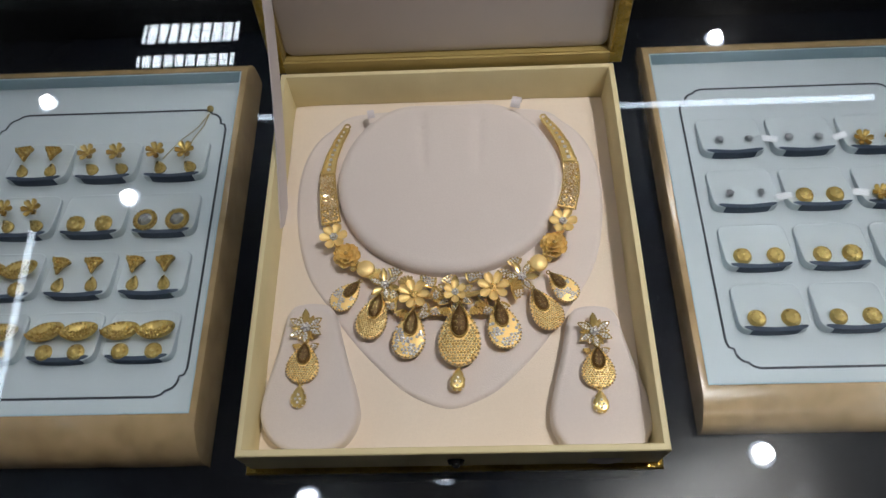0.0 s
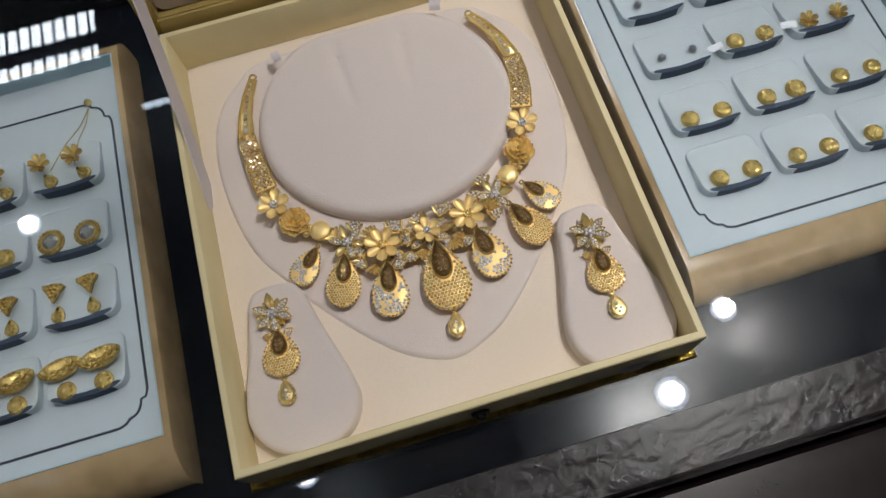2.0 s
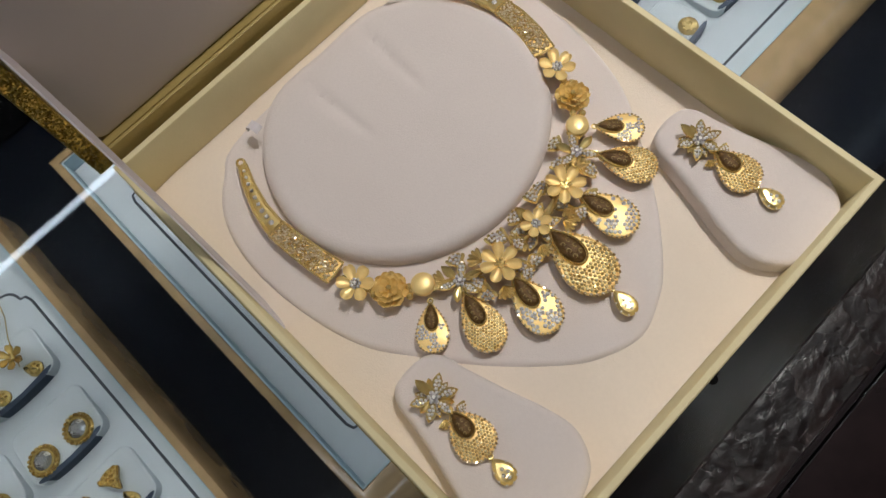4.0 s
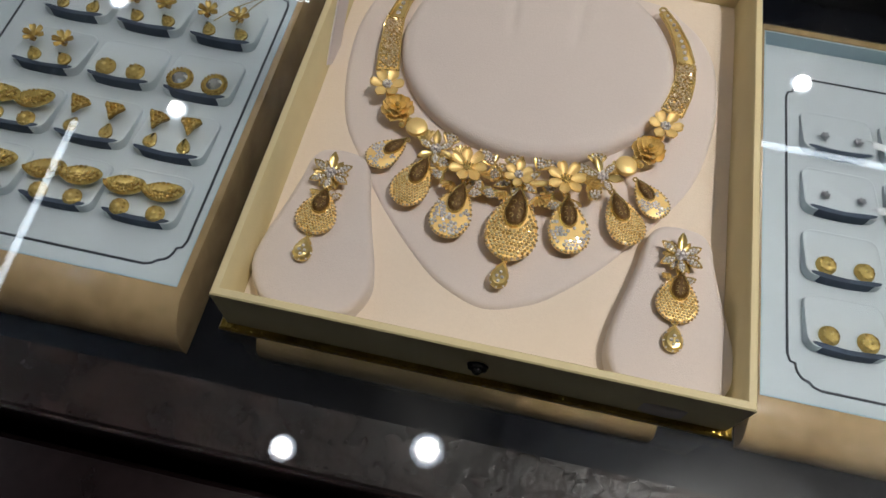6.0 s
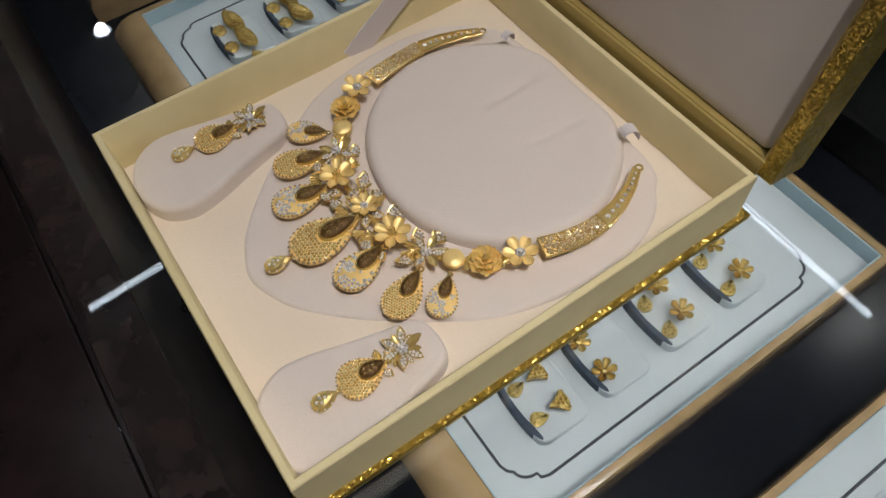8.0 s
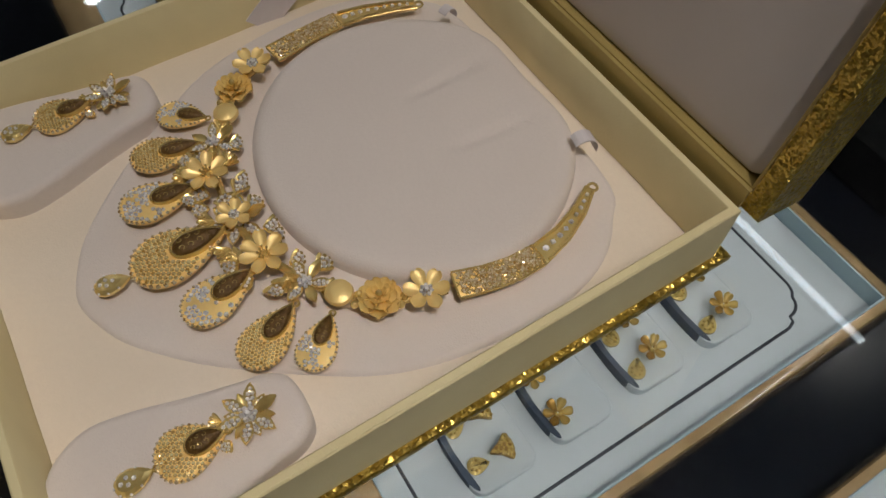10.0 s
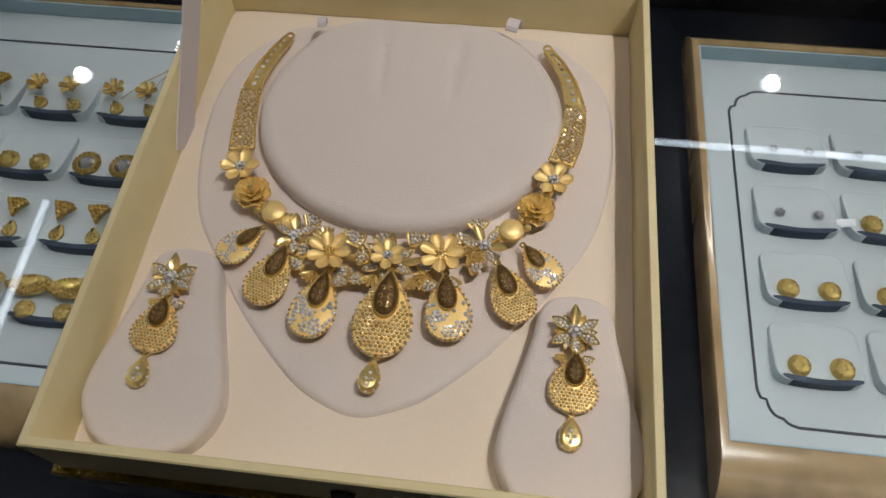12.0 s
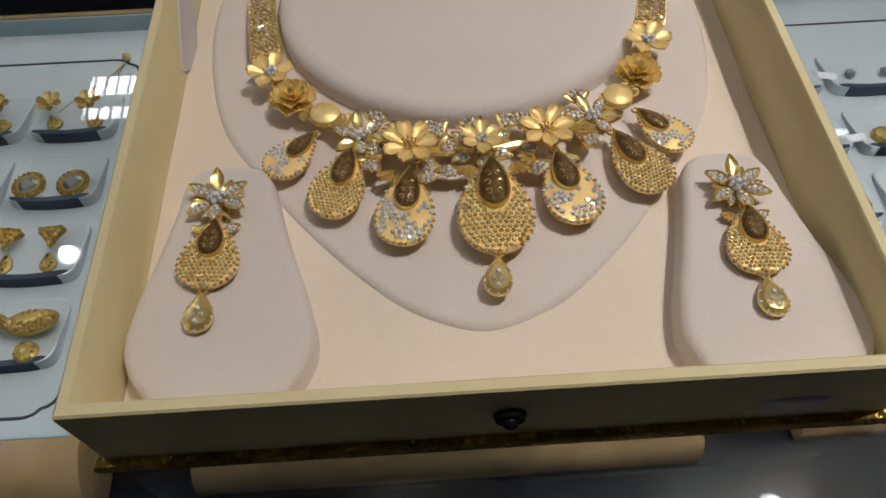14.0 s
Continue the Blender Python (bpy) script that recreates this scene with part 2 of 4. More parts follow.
def pillow(outline, z0, z1, soft, steps=5):
    """A padded slab with a soft rounded top edge."""
    bm = bmesh.new()
    prof = [(0, z0), (0, z1 - soft)]
    for k in range(1, steps + 1):
        a = math.pi / 2 * k / steps
        prof.append((soft * (1 - math.cos(a)), z1 - soft + soft * math.sin(a)))
    prism(bm, outline, prof)
    return bm


def rect_ring(bm, x0, x1, y0, y1, profile, closed=True):
    """A moulding (inset, z) carried round a rectangle with mitred corners."""
    rings = []
    for d, z in profile + ([profile[0]] if closed else []):
        rings.append([(x0 + d, y0 + d, z), (x1 - d, y0 + d, z), (x1 - d, y1 - d, z), (x0 + d, y1 - d, z)])
    loops(bm, rings)


def block(bm, x0, x1, y0, y1, z0, z1, b=0.001):
    prism(bm, [(x0, y0), (x1, y0), (x1, y1), (x0, y1)], [(b, z0), (0, z0 + b), (0, z1 - b), (b, z1)])


def tube_path(bm, pts, r, n=8, closed=False, flat=1.0):
    """A round wire along points; r may be a list."""
    pts = [Vector(p) for p in pts]
    rings, count = [], len(pts)
    for i, p in enumerate(pts):
        a = pts[i - 1] if (i or closed) else p
        c = pts[(i + 1) % count] if (i < count - 1 or closed) else p
        t = (c - a).normalized()
        side = t.cross(Vector((0, 0, 1)))
        side = side.normalized() if side.length > 1e-4 else Vector((1, 0, 0))
        up = side.cross(t).normalized()
        rad = r[i] if isinstance(r, (list, tuple)) else r
        rings.append([p + rad * (math.cos(2 * math.pi * k / n) * side + flat * math.sin(2 * math.pi * k / n) * up) for k in range(n)])
    if closed:
        rings.append(rings[0])
    loops(bm, rings, True, not closed, not closed)
    if closed:
        bmesh.ops.remove_doubles(bm, verts=bm.verts, dist=1e-7)


def ball(bm, c, r, flat=1.0, u=8, v=5):
    c = Vector(c)
    rings = []
    for i in range(1, v):
        a = math.pi * i / v
        rings.append([c + Vector((r * math.sin(a) * math.cos(2 * math.pi * k / u), r * math.sin(a) * math.sin(2 * math.pi * k / u), flat * r * math.cos(a))) for k in range(u)])
    vs = loops(bm, rings)
    top, bottom = bm.verts.new(c + Vector((0, 0, flat * r))), bm.verts.new(c - Vector((0, 0, flat * r)))
    for k in range(u):
        j = (k + 1) % u
        bm.faces.new((top, vs[0][j], vs[0][k]))
        bm.faces.new((bottom, vs[-1][k], vs[-1][j]))


# ---- shop room ----
def slab(name, x0, x1, y0, y1, z0, z1, mat, label, b=0.002):
    bm = bmesh.new()
    block(bm, x0, x1, y0, y1, z0, z1, b)
    return solid(name, bm, mat, label, name.split("_")[0], kind="structure", smooth=False)


FLOOR = -0.95
slab("floor", -4, 4, -3, 5, FLOOR - 0.1, FLOOR, MAROON, "dark polished stone shop floor")
slab("ceiling", -4, 4, -3, 5, CEILING, CEILING + 0.1, PLASTER, "plain grey painted shop ceiling")
slab("wall_north", -4, 4, 5, 5.1, FLOOR, CEILING, WALLPAINT, "dark grey shop wall behind the counter")
slab("wall_south", -4, 4, -3.1, -3, FLOOR, CEILING, WALLPAINT, "dark grey shop wall on the customer side")
slab("wall_west", -4.1, -4, -3, 5, FLOOR, CEILING, WALLPAINT, "dark grey shop side wall")
slab("wall_east", 4, 4.1, -3, 5, FLOOR, CEILING, WALLPAINT, "dark grey shop side wall")

# ceiling lamps
bm = bmesh.new()
prism(bm, [(0.052 * math.cos(a), 0.052 * math.sin(a)) for a in np.linspace(0, 2 * math.pi, 28, endpoint=False)], [(0, 0.0), (0, -0.006), (0.006, -0.010), (0.014, -0.008)], True, False)
ring_mesh = to_mesh("trim_ring", bm, PLASTER)
bm = bmesh.new()
prism(bm, [(0.028 * math.cos(a), 0.028 * math.sin(a)) for a in np.linspace(0, 2 * math.pi, 28, endpoint=False)], [(0, -0.004), (0, -0.0085), (0.004, -0.0105)])
disc_mesh = to_mesh("lens", bm, LAMP)
# added glowing ring: the lens's soft bloom built as a part
bm = bmesh.new()
loops(bm, [[(q * math.cos(a), q * math.sin(a), z) for a in np.linspace(0, 2 * math.pi, 28, endpoint=False)] for q, z in ((0.029, -0.004), (0.029, -0.0078), (0.0385, -0.0072), (0.0385, -0.004))])
bloom_mesh = to_mesh("bloom_ring", bm, BLOOM)
for x, y in DOWNLIGHTS + SPOTS:
    # spots are enlarged to imitate their wider bloom
    big = 1.25 if (x, y) in SPOTS else 1.0
    d = thing("downlight", "round recessed white ceiling downlight, lit", "lamp", pose(x, y, CEILING - 0.001), "downlights in the ceiling")
    part("trim_ring", ring_mesh, None, d, "", Matrix.Scale(big, 4))
    part("bloom_ring", bloom_mesh, None, d, "added glowing ring for the bloom round the lens", Matrix.Scale(big, 4))
    part("lens", disc_mesh, None, d, "glowing lens", Matrix.Scale(big, 4))


def ceiling_tube(a, b):
    a, b = Vector(a), Vector(b)
    mid, span = (a + b) / 2, (b - a).length
    ang = math.degrees(math.atan2(b.y - a.y, b.x - a.x))
    t = thing("tube_light", "slim white ceiling batten with one lit tube", "lamp", pose(mid.x, mid.y, CEILING - 0.001, 0, 0, ang), "tube lights on the ceiling")
    bm = bmesh.new()
    block(bm, -span / 2, span / 2, -0.014, 0.014, -0.02, 0, 0.002)
    part("batten", bm, PLASTER, t)
    bm = bmesh.new()
    tube_path(bm, [(-span / 2 + 0.01, 0, -0.03), (span / 2 - 0.01, 0, -0.03)], 0.010, 12)
    part("tube", bm, TUBE, t, "glowing tube")


ceiling_tube((-0.74, 1.58, 0), (0.084, 1.58, 0))
ceiling_tube((0.376, 1.58, 0), (1.45, 1.58, 0))
ceiling_tube((-1.443, 1.145, 0), (-1.345, -0.35, 0))
for y0, y1 in ((1.97, 2.07), (1.85, 1.91)):
    p = thing("ceiling_panel", "lit louvred rectangular ceiling light panel", "lamp", pose(-1.05, (y0 + y1) / 2, CEILING - 0.001), "louvre panels in the ceiling")
    bm = bmesh.new()
    rect_ring(bm, -0.20, 0.20, -(y1 - y0) / 2 - 0.01, (y1 - y0) / 2 + 0.01, [(0, 0), (0, -0.012), (0.01, -0.012), (0.01, 0)])
    part("frame", bm, PLASTER, p)
    bm = bmesh.new()
    block(bm, -0.19, 0.19, -(y1 - y0) / 2, (y1 - y0) / 2, -0.008, -0.004, 0.001)
    part("diffuser", bm, PANEL, p, "glowing diffuser")
    for k in range(9):
        bm = bmesh.new()
        x = -0.17 + k * 0.0425
        block(bm, x - 0.003, x + 0.003, -(y1 - y0) / 2, (y1 - y0) / 2, -0.02, -0.0085, 0.001)
        part("louvre", bm, PLASTER, p)

# ---- showcase counter ----
DECK = -0.246
counter = thing("showcase", "glass-topped black showcase counter with a dark front rail", "showcase")
bm = bmesh.new()
block(bm, -1.4, 1.4, 0.0, 0.95, FLOOR, DECK, 0.003)
part("deck", bm, CASEFLOOR, counter, "black display deck inside the case", smooth=False)
bm = bmesh.new()
block(bm, -1.4, 1.4, 0.002, 0.028, DECK + 0.001, -0.0092, 0.002)
rail = part("front_rail", bm, RAIL, counter, "dark front rail under the glass", smooth=False)
# chipped lacquer skin on the rail, proud of the bare metal in ragged islands
def worn_skin(x0, x1, y0, y1, z, nx, ny):
    verts, faces = [], []
    for i in range(nx + 1):
        for j in range(ny + 1):
            x, y = x0 + (x1 - x0) * i / nx, y0 + (y1 - y0) * j / ny
            n = noise.noise(Vector((x * 60, y * 150, 1.0))) + 0.8 * noise.noise(Vector((x * 190, y * 260, 5.0))) + 0.35 * noise.noise(Vector((x * 420, y * 520, 9.0)))
            h = min(1.0, max(0.0, n * 5.0 + 0.1))
            edge = min(1.0, min(j, ny - j) / 2.0)
            verts.append((x, y, z + edge * (0.00017 * h * h * (3 - 2 * h) + 0.00001 * n)))
    for i in range(nx):
        for j in range(ny):
            a = i * (ny + 1) + j
            faces.append((a, a + ny + 1, a + ny + 2, a + 1))
    me = bpy.data.meshes.new("lacquer")
    me.from_pydata(verts, [], faces)
    me.polygons.foreach_set("use_smooth", [True] * len(faces))
    me.materials.append(WORN)
    return me


part("lacquer", worn_skin(-0.62, 0.62, 0.003, 0.0275, -0.0090, 900, 26), None, rail, "chipped worn dark lacquer")
bm = bmesh.new()
block(bm, -1.4, 1.4, 0.68, 0.95, DECK + 0.001, -0.0075, 0.003)
part("back_panel", bm, GREEN, counter, "dark green panel at the back of the case", smooth=False)
bm = bmesh.new()
block(bm, -1.4, 1.4, 0.58, 0.68, DECK + 0.001, DECK + 0.05, 0.004)
part("back_step", bm, BLACK, counter, smooth=False)
bm = bmesh.new()
block(bm, -1.4, 1.4, 0.0, 0.95, -0.007, -0.0005, 0.0012)
pane = part("glass_top", bm, GLASS, counter, "clear glass counter top", smooth=False)
pane.visible_shadow = False
ledge = slab("ledge_front", -1.4, 1.4, -0.9, -0.003, -0.12, -0.06, MAROON, "dark maroon polished granite ledge in front of the case", 0.004)

# ---- jewellery box ----
BX, BY0, BY1, RIM, BASE = 0.1, 0.05, 0.277, 0.034, 0.010
box = thing("jewellery_box", "open cream jewellery box with gold glitter lid on the glass counter", "box", pose(0, 0, 0))
bm = bmesh.new()
block(bm, -BX - 0.003, BX + 0.003, BY0 - 0.0026, BY1 + 0.006, 0.0004, 0.0045, 0.0008)
part("base_plate", bm, GLITTER, box, "gold glitter base plate")
bm = bmesh.new()
rect_ring(bm, -BX, BX, BY0, BY1, [(0.0, 0.0046), (0.0, RIM - 0.0006), (0.0006, RIM), (0.0029, RIM), (0.0034, RIM - 0.0006), (0.0034, 0.0046)])
part("tray_wall", bm, CREAM, box, "pale cream paper walls")
bm = bmesh.new()
tube_path(bm, [(0.002, BY0 - 0.0002, 0.019), (0.002, BY0 - 0.0018, 0.019)], [0.0042, 0.0036], 18)
ball(bm, (0.002, BY0 - 0.0018, 0.0188), 0.0022, 1.0, 10, 6)
part("magnet_stud", bm, BLACK, box, "small round black magnet stud")

# the lid, hinged at the back edge and leaning away
LEAN = 9
lid = part("lid", bpy.data.meshes.new("lid"), None, box, "raised lid in gold glitter paper", pose(0, BY1 + 0.0025, 0.031, 90 - LEAN))
LW, LL, LD = 0.1055, 0.232, 0.020
bm = bmesh.new()
rect_ring(bm, -LW, LW, 0.0, LL, [(0, -LD), (0, -0.0006), (0.0006, 0), (0.0070, 0), (0.0076, -0.0006), (0.0076, -LD)])
part("frame", bm, GLITTER, lid)
bm = bmesh.new()
block(bm, -LW + 0.0078, LW - 0.0078, -0.0004, 0.0082, -0.004, 0.0006, 0.0002)
part("spine_lining", bm, SPINE, lid, "dull gold paper spine")
bm = bmesh.new()
block(bm, -LW, LW, 0.0, LL, -LD - 0.003, -LD - 0.0002, 0.0006)
part("back_board", bm, GLITTER, lid)
bm = bmesh.new()
rect_ring(bm, -LW + 0.0078, LW - 0.0078, 0.0078, LL - 0.0078, [(0, -LD), (0, -0.001), (0.001, -0.001), (0.001, -LD)])
part("inner_wall", bm, SPINE, lid, "dull gold paper lining")
bm = pillow(rounded(-LW + 0.0089, LW - 0.0089, 0.0089, LL - 0.0089, 0.006, 5), -LD, -0.0045, 0.0016, 3)
part("satin_pad", bm, SATIN, lid, "grey-lilac satin liner")
lid.data.materials.append(GLITTER)
# stay ribbon between box wall and lid
bm = bmesh.new()
rows = []
for k in range(11):
    s = -0.07 + 1.07 * k / 10
    sag = 0.004 * math.sin(math.pi * max(0, s))
    c = Vector((-0.0955 + 0.0008 * math.sin(3 * s), 0.194 + 0.104 * s + sag * 0.5, 0.014 + 0.090 * s - sag))
    n = Vector((0.10, 0.72, -0.69)).normalized() * 0.0068
    rows.append((c - n, c + n))
th = Vector((0.00035, 0, 0))
loops(bm, [[a - th, b - th, b + th, a + th] for a, b in rows], True, True, True)
part("stay_ribbon", bm, RIBBON, box, "lilac satin stay ribbon", smooth=False)

# insert and pads
bm = bmesh.new()
N = 40
x0, x1, y0, y1 = -BX + 0.0036, BX - 0.0036, BY0 + 0.0036, BY1 - 0.0036
grid = [[bm.verts.new((x0 + (x1 - x0) * i / N, y0 + (y1 - y0) * j / N, BASE - 0.0005 + 0.0006 * noise.noise(Vector((i * 0.21, j * 0.17, 3.0))) - 0.0022 * (max(0, (j - 36) / 4) ** 2 + max(0, (4 - i) / 4) ** 2 * 0.5 + max(0, (i - 36) / 4) ** 2 * 0.5))) for j in range(N + 1)] for i in range(N + 1)]
for i in range(N):
    for j in range(N):
        bm.faces.new((grid[i][j], grid[i + 1][j], grid[i + 1][j + 1], grid[i][j + 1]))
rim = [grid[i][0] for i in range(N + 1)] + [grid[N][j] for j in range(1, N + 1)] + [grid[i][N] for i in range(N - 1, -1, -1)] + [grid[0][j] for j in range(N - 1, 0, -1)]
low = [bm.verts.new((v.co.x, v.co.y, 0.0048)) for v in rim]
for k in range(len(rim)):
    bm.faces.new((rim[k], low[k], low[(k + 1) % len(rim)], rim[(k + 1) % len(rim)]))
insert = solid("box_insert", bm, INSERT, "ivory velvet insert lining the jewellery box", "insert")


def smooth_outline(pts, n=8):
    """A closed Catmull-Rom outline through the points."""
    out, m = [], len(pts)
    for i in range(m):
        p = [Vector(pts[(i + k) % m]) for k in (-1, 0, 1, 2)]
        for k in range(n):
            t = k / n
            out.append(tuple(0.5 * (2 * p[1] + (p[2] - p[0]) * t + (2 * p[0] - 5 * p[1] + 4 * p[2] - p[3]) * t * t + (3 * p[1] - p[0] - 3 * p[2] + p[3]) * t ** 3)))
    return out


def mirrored(half):
    """A closed counter-clockwise outline from its right half, given from the bottom up."""
    return half + [(-x, y) for x, y in half[::-1] if abs(x) > 1e-9]


bust = thing("necklace_form", "lilac-white velvet necklace form inside the box", "display form", pose(0, 0, 0))
shield = smooth_outline(mirrored([(0, 0.0765), (0.014, 0.0805), (0.028, 0.089), (0.048, 0.109), (0.064, 0.130), (0.079, 0.153), (0.087, 0.182), (0.089, 0.212), (0.084, 0.236), (0.071, 0.253), (0.048, 0.264)]), 5)
part("shield", pillow(shield, BASE - 0.002, 0.0112, 0.0028), VELVET, bust)
bm = bmesh.new()
SEG = 96
steps = [(1.0, 0.0106), (1.0, 0.0146), (0.985, 0.0168), (0.955, 0.0182)] + [(s, 0.0187) for s in np.linspace(0.92, 0.06, 44)]
rings = []
for s, z in steps:
    ring = []
    for k in range(SEG):
        a = 2 * math.pi * k / SEG
        x = 0.001 + 0.0655 * math.cos(a) * s
        y = 0.2095 + (0.0605 * math.sin(a) - 0.0085 * max(0, math.sin(a)) ** 12 + 0.002 * max(0, math.sin(a)) ** 3) * s
        dip = 0.0
        for sx in (-0.0150, 0.0185):
            u = (x - sx - 0.06 * (y - 0.236) * (1 if sx > 0 else -1)) / 0.0024
            v = (y - 0.238) / 0.020
            dip += 0.0017 * math.exp(-u * u) * math.exp(-v ** 4)
        swell = 0.0003 * noise.noise(Vector((x * 45, y * 45, 7.0)))
        ring.append((x, y, z - dip + (swell if s < 0.95 else 0)))
    rings.append(ring)
loops(bm, rings, True, True, True)
part("neck_disc", bm, VELVET, bust)
for sx, sy, lean in ((-0.047, 0.2585, 12), (0.043, 0.2645, -14)):
    bm = bmesh.new()
    pts = [Vector((0, 0.004 * math.cos(a) - 0.004, 0.0045 * math.sin(a))) for a in np.linspace(-0.3, 2.4, 9)]
    w = Vector((0.0021, 0, 0))
    o = [Vector((0, 0, 0.0004))] * 9
    loops(bm, [[p - w, p + w, p + w + q, p - w + q] for p, q in zip(pts, o)], True, True, True)
    part("elastic_tab", bm, RIBBON, bust, "small grey-white elastic loop", pose(sx, sy, 0.0178, 0, 0, lean) @ Matrix.Scale(1.0 if sx < 0 else 1.35, 4), smooth=False)


def ear_pad(cx, shift, lean, label):
    half = [(0.0, 0.053), (0.010, 0.0545), (0.019, 0.060), (0.0245, 0.071), (0.0232, 0.084), (0.0185, 0.101), (0.0148, 0.116), (0.0132, 0.1245), (0.0095, 0.1300), (0.0035, 0.1318)]
    out = [(x + cx - lean * (y - 0.07), y + shift) for x, y in smooth_outline(mirrored(half), 5)]
    return solid("earring_pad", pillow(out, BASE - 0.002, 0.0193, 0.0032, 6), VELVET, label, "pad", "earring pads")


ear_pad(-0.0702, 0.001, 0.05, "lilac-white velvet teardrop pad under an earring")
ear_pad(0.0735, -0.004, -0.01, "lilac-white velvet teardrop pad under an earring")


# ---- gold pieces ----
def teardrop(length, width, n=36, sharp=0.85):
    """A drop with its tip at the origin, hanging along -y."""
    out = []
    for k in range(n):
        t = 2 * math.pi * k / n
        out.append((-math.sin(t) * abs(math.sin(t / 2)) ** sharp, -0.5 * length * (1 - math.cos(t))))
    most = max(x for x, y in out)
    return [(0.5 * width * x / most, y) for x, y in out]


def petal_bm(bm, length, width, lift, cup, ang, z=0.0, base=0.0, th=0.0004, n=8):
    """One cupped petal that points away from the origin."""
    ca, sa = math.cos(ang), math.sin(ang)
    top, bottom = [], []
    for i in range(n + 1):
        s = 1 - (1 - i / n) ** 1.7
        w = width * 0.5 * (max(0.03, 1 - ((s - 0.62) / 0.385) ** 2) ** 0.36 if s > 0.62 else 0.3 + 0.7 * (s / 0.62) ** 0.8)
        r = base + length * s
        h = z + lift * s
        row = []
        for t in (-1, -0.5, 0, 0.5, 1):
            q = w * t
            row.append(Vector((r * ca - q * sa, r * sa + q * ca, h + cup * t * t)))
        top.append(row)
        bottom.append([p - Vector((0, 0, th)) for p in row])
    loops(bm, [a + b[::-1] for a, b in zip(top, bottom)], True, True, True)


def gem_bm(bm, c, r, h, n=8, turn=0.0):
    """A faceted round stone with a table on top."""
    c = Vector(c)
    ring = lambda q, z, o: [c + Vector((q * math.cos(2 * math.pi * (k + o) / n + turn), q * math.sin(2 * math.pi * (k + o) / n + turn), z)) for k in range(n)]
    loops(bm, [ring(r * 0.9, -h * 0.6, 0), ring(r, 0, 0), ring(r * 0.6, h, 0.0)], True, True, True)


def flower(parent, m, r, petals=6, stone=True):
    f = part("flower", bpy.data.meshes.new("flower"), None, parent, "satin gold flower with a stone centre" if stone else "satin gold flower with stamens", m)
    for k in range(petals):
        bm = bmesh.new()
        petal_bm(bm, r * 0.86, r * (4.0 / petals), r * (0.16 + 0.10 * (k % 2)), r * 0.13, 2 * math.pi * k / petals, r * 0.30, r * 0.14, 0.0005)
        part("petal", bm, MATT_GOLD, f)
    bm = bmesh.new()
    prism(bm, [(r * 0.24 * math.cos(a), r * 0.24 * math.sin(a)) for a in np.linspace(0, 2 * math.pi, 10, endpoint=False)], [(0, 0), (0, r * 0.34), (r * 0.05, r * 0.38)])
    part("calyx", bm, GOLD, f)
    bm = bmesh.new()
    if stone:
        gem_bm(bm, (0, 0, r * 0.50), r * 0.13, r * 0.1, 6)
        for k in range(7):
            a = 2 * math.pi * k / 7
            gem_bm(bm, (r * 0.22 * math.cos(a), r * 0.22 * math.sin(a), r * 0.44), r * 0.105, r * 0.09, 6, a)
        part("stone_cluster", bm, CRYSTAL, f, "cluster of white stones")
    else:
        for k in range(11):
            a = 2.4 * k
            q = r * 0.09 * math.sqrt(k)
            tube_path(bm, [(q * 0.5 * math.cos(a), q * 0.5 * math.sin(a), r * 0.2), (q * math.cos(a), q * math.sin(a), r * 0.52)], r * 0.035, 6)
            ball(bm, (q * math.cos(a), q * math.sin(a), r * 0.54), r * 0.06, 1, 6, 4)
        part("stamen_cluster", bm, GOLD, f, "tiny gold stamens")
    return f


def rose(parent, m, r):
    f = part("rose", bpy.data.meshes.new("rose"), None, parent, "polished gold rose of layered petals", m)
    for ring, (count, q, lift, z) in enumerate(((7, 1.0, 0.06, 0.10), (6, 0.78, 0.24, 0.18), (5, 0.54, 0.34, 0.26), (3, 0.34, 0.34, 0.36))):
        for k in range(count):
            bm = bmesh.new()
            petal_bm(bm, r * q * 0.8, r * (0.86 if ring else 0.78) * q, r * lift, r * (0.20 - 0.02 * ring), 2 * math.pi * (k + 0.5 * (ring % 2)) / count, r * z, r * 0.12 * q, 0.0003)
            part("petal", bm, ROSE_GOLD, f)
    bm = bmesh.new()
    ball(bm, (0, 0, r * 0.66), r * 0.16, 1, 8, 5)
    part("bud", bm, GOLD, f)
    return f


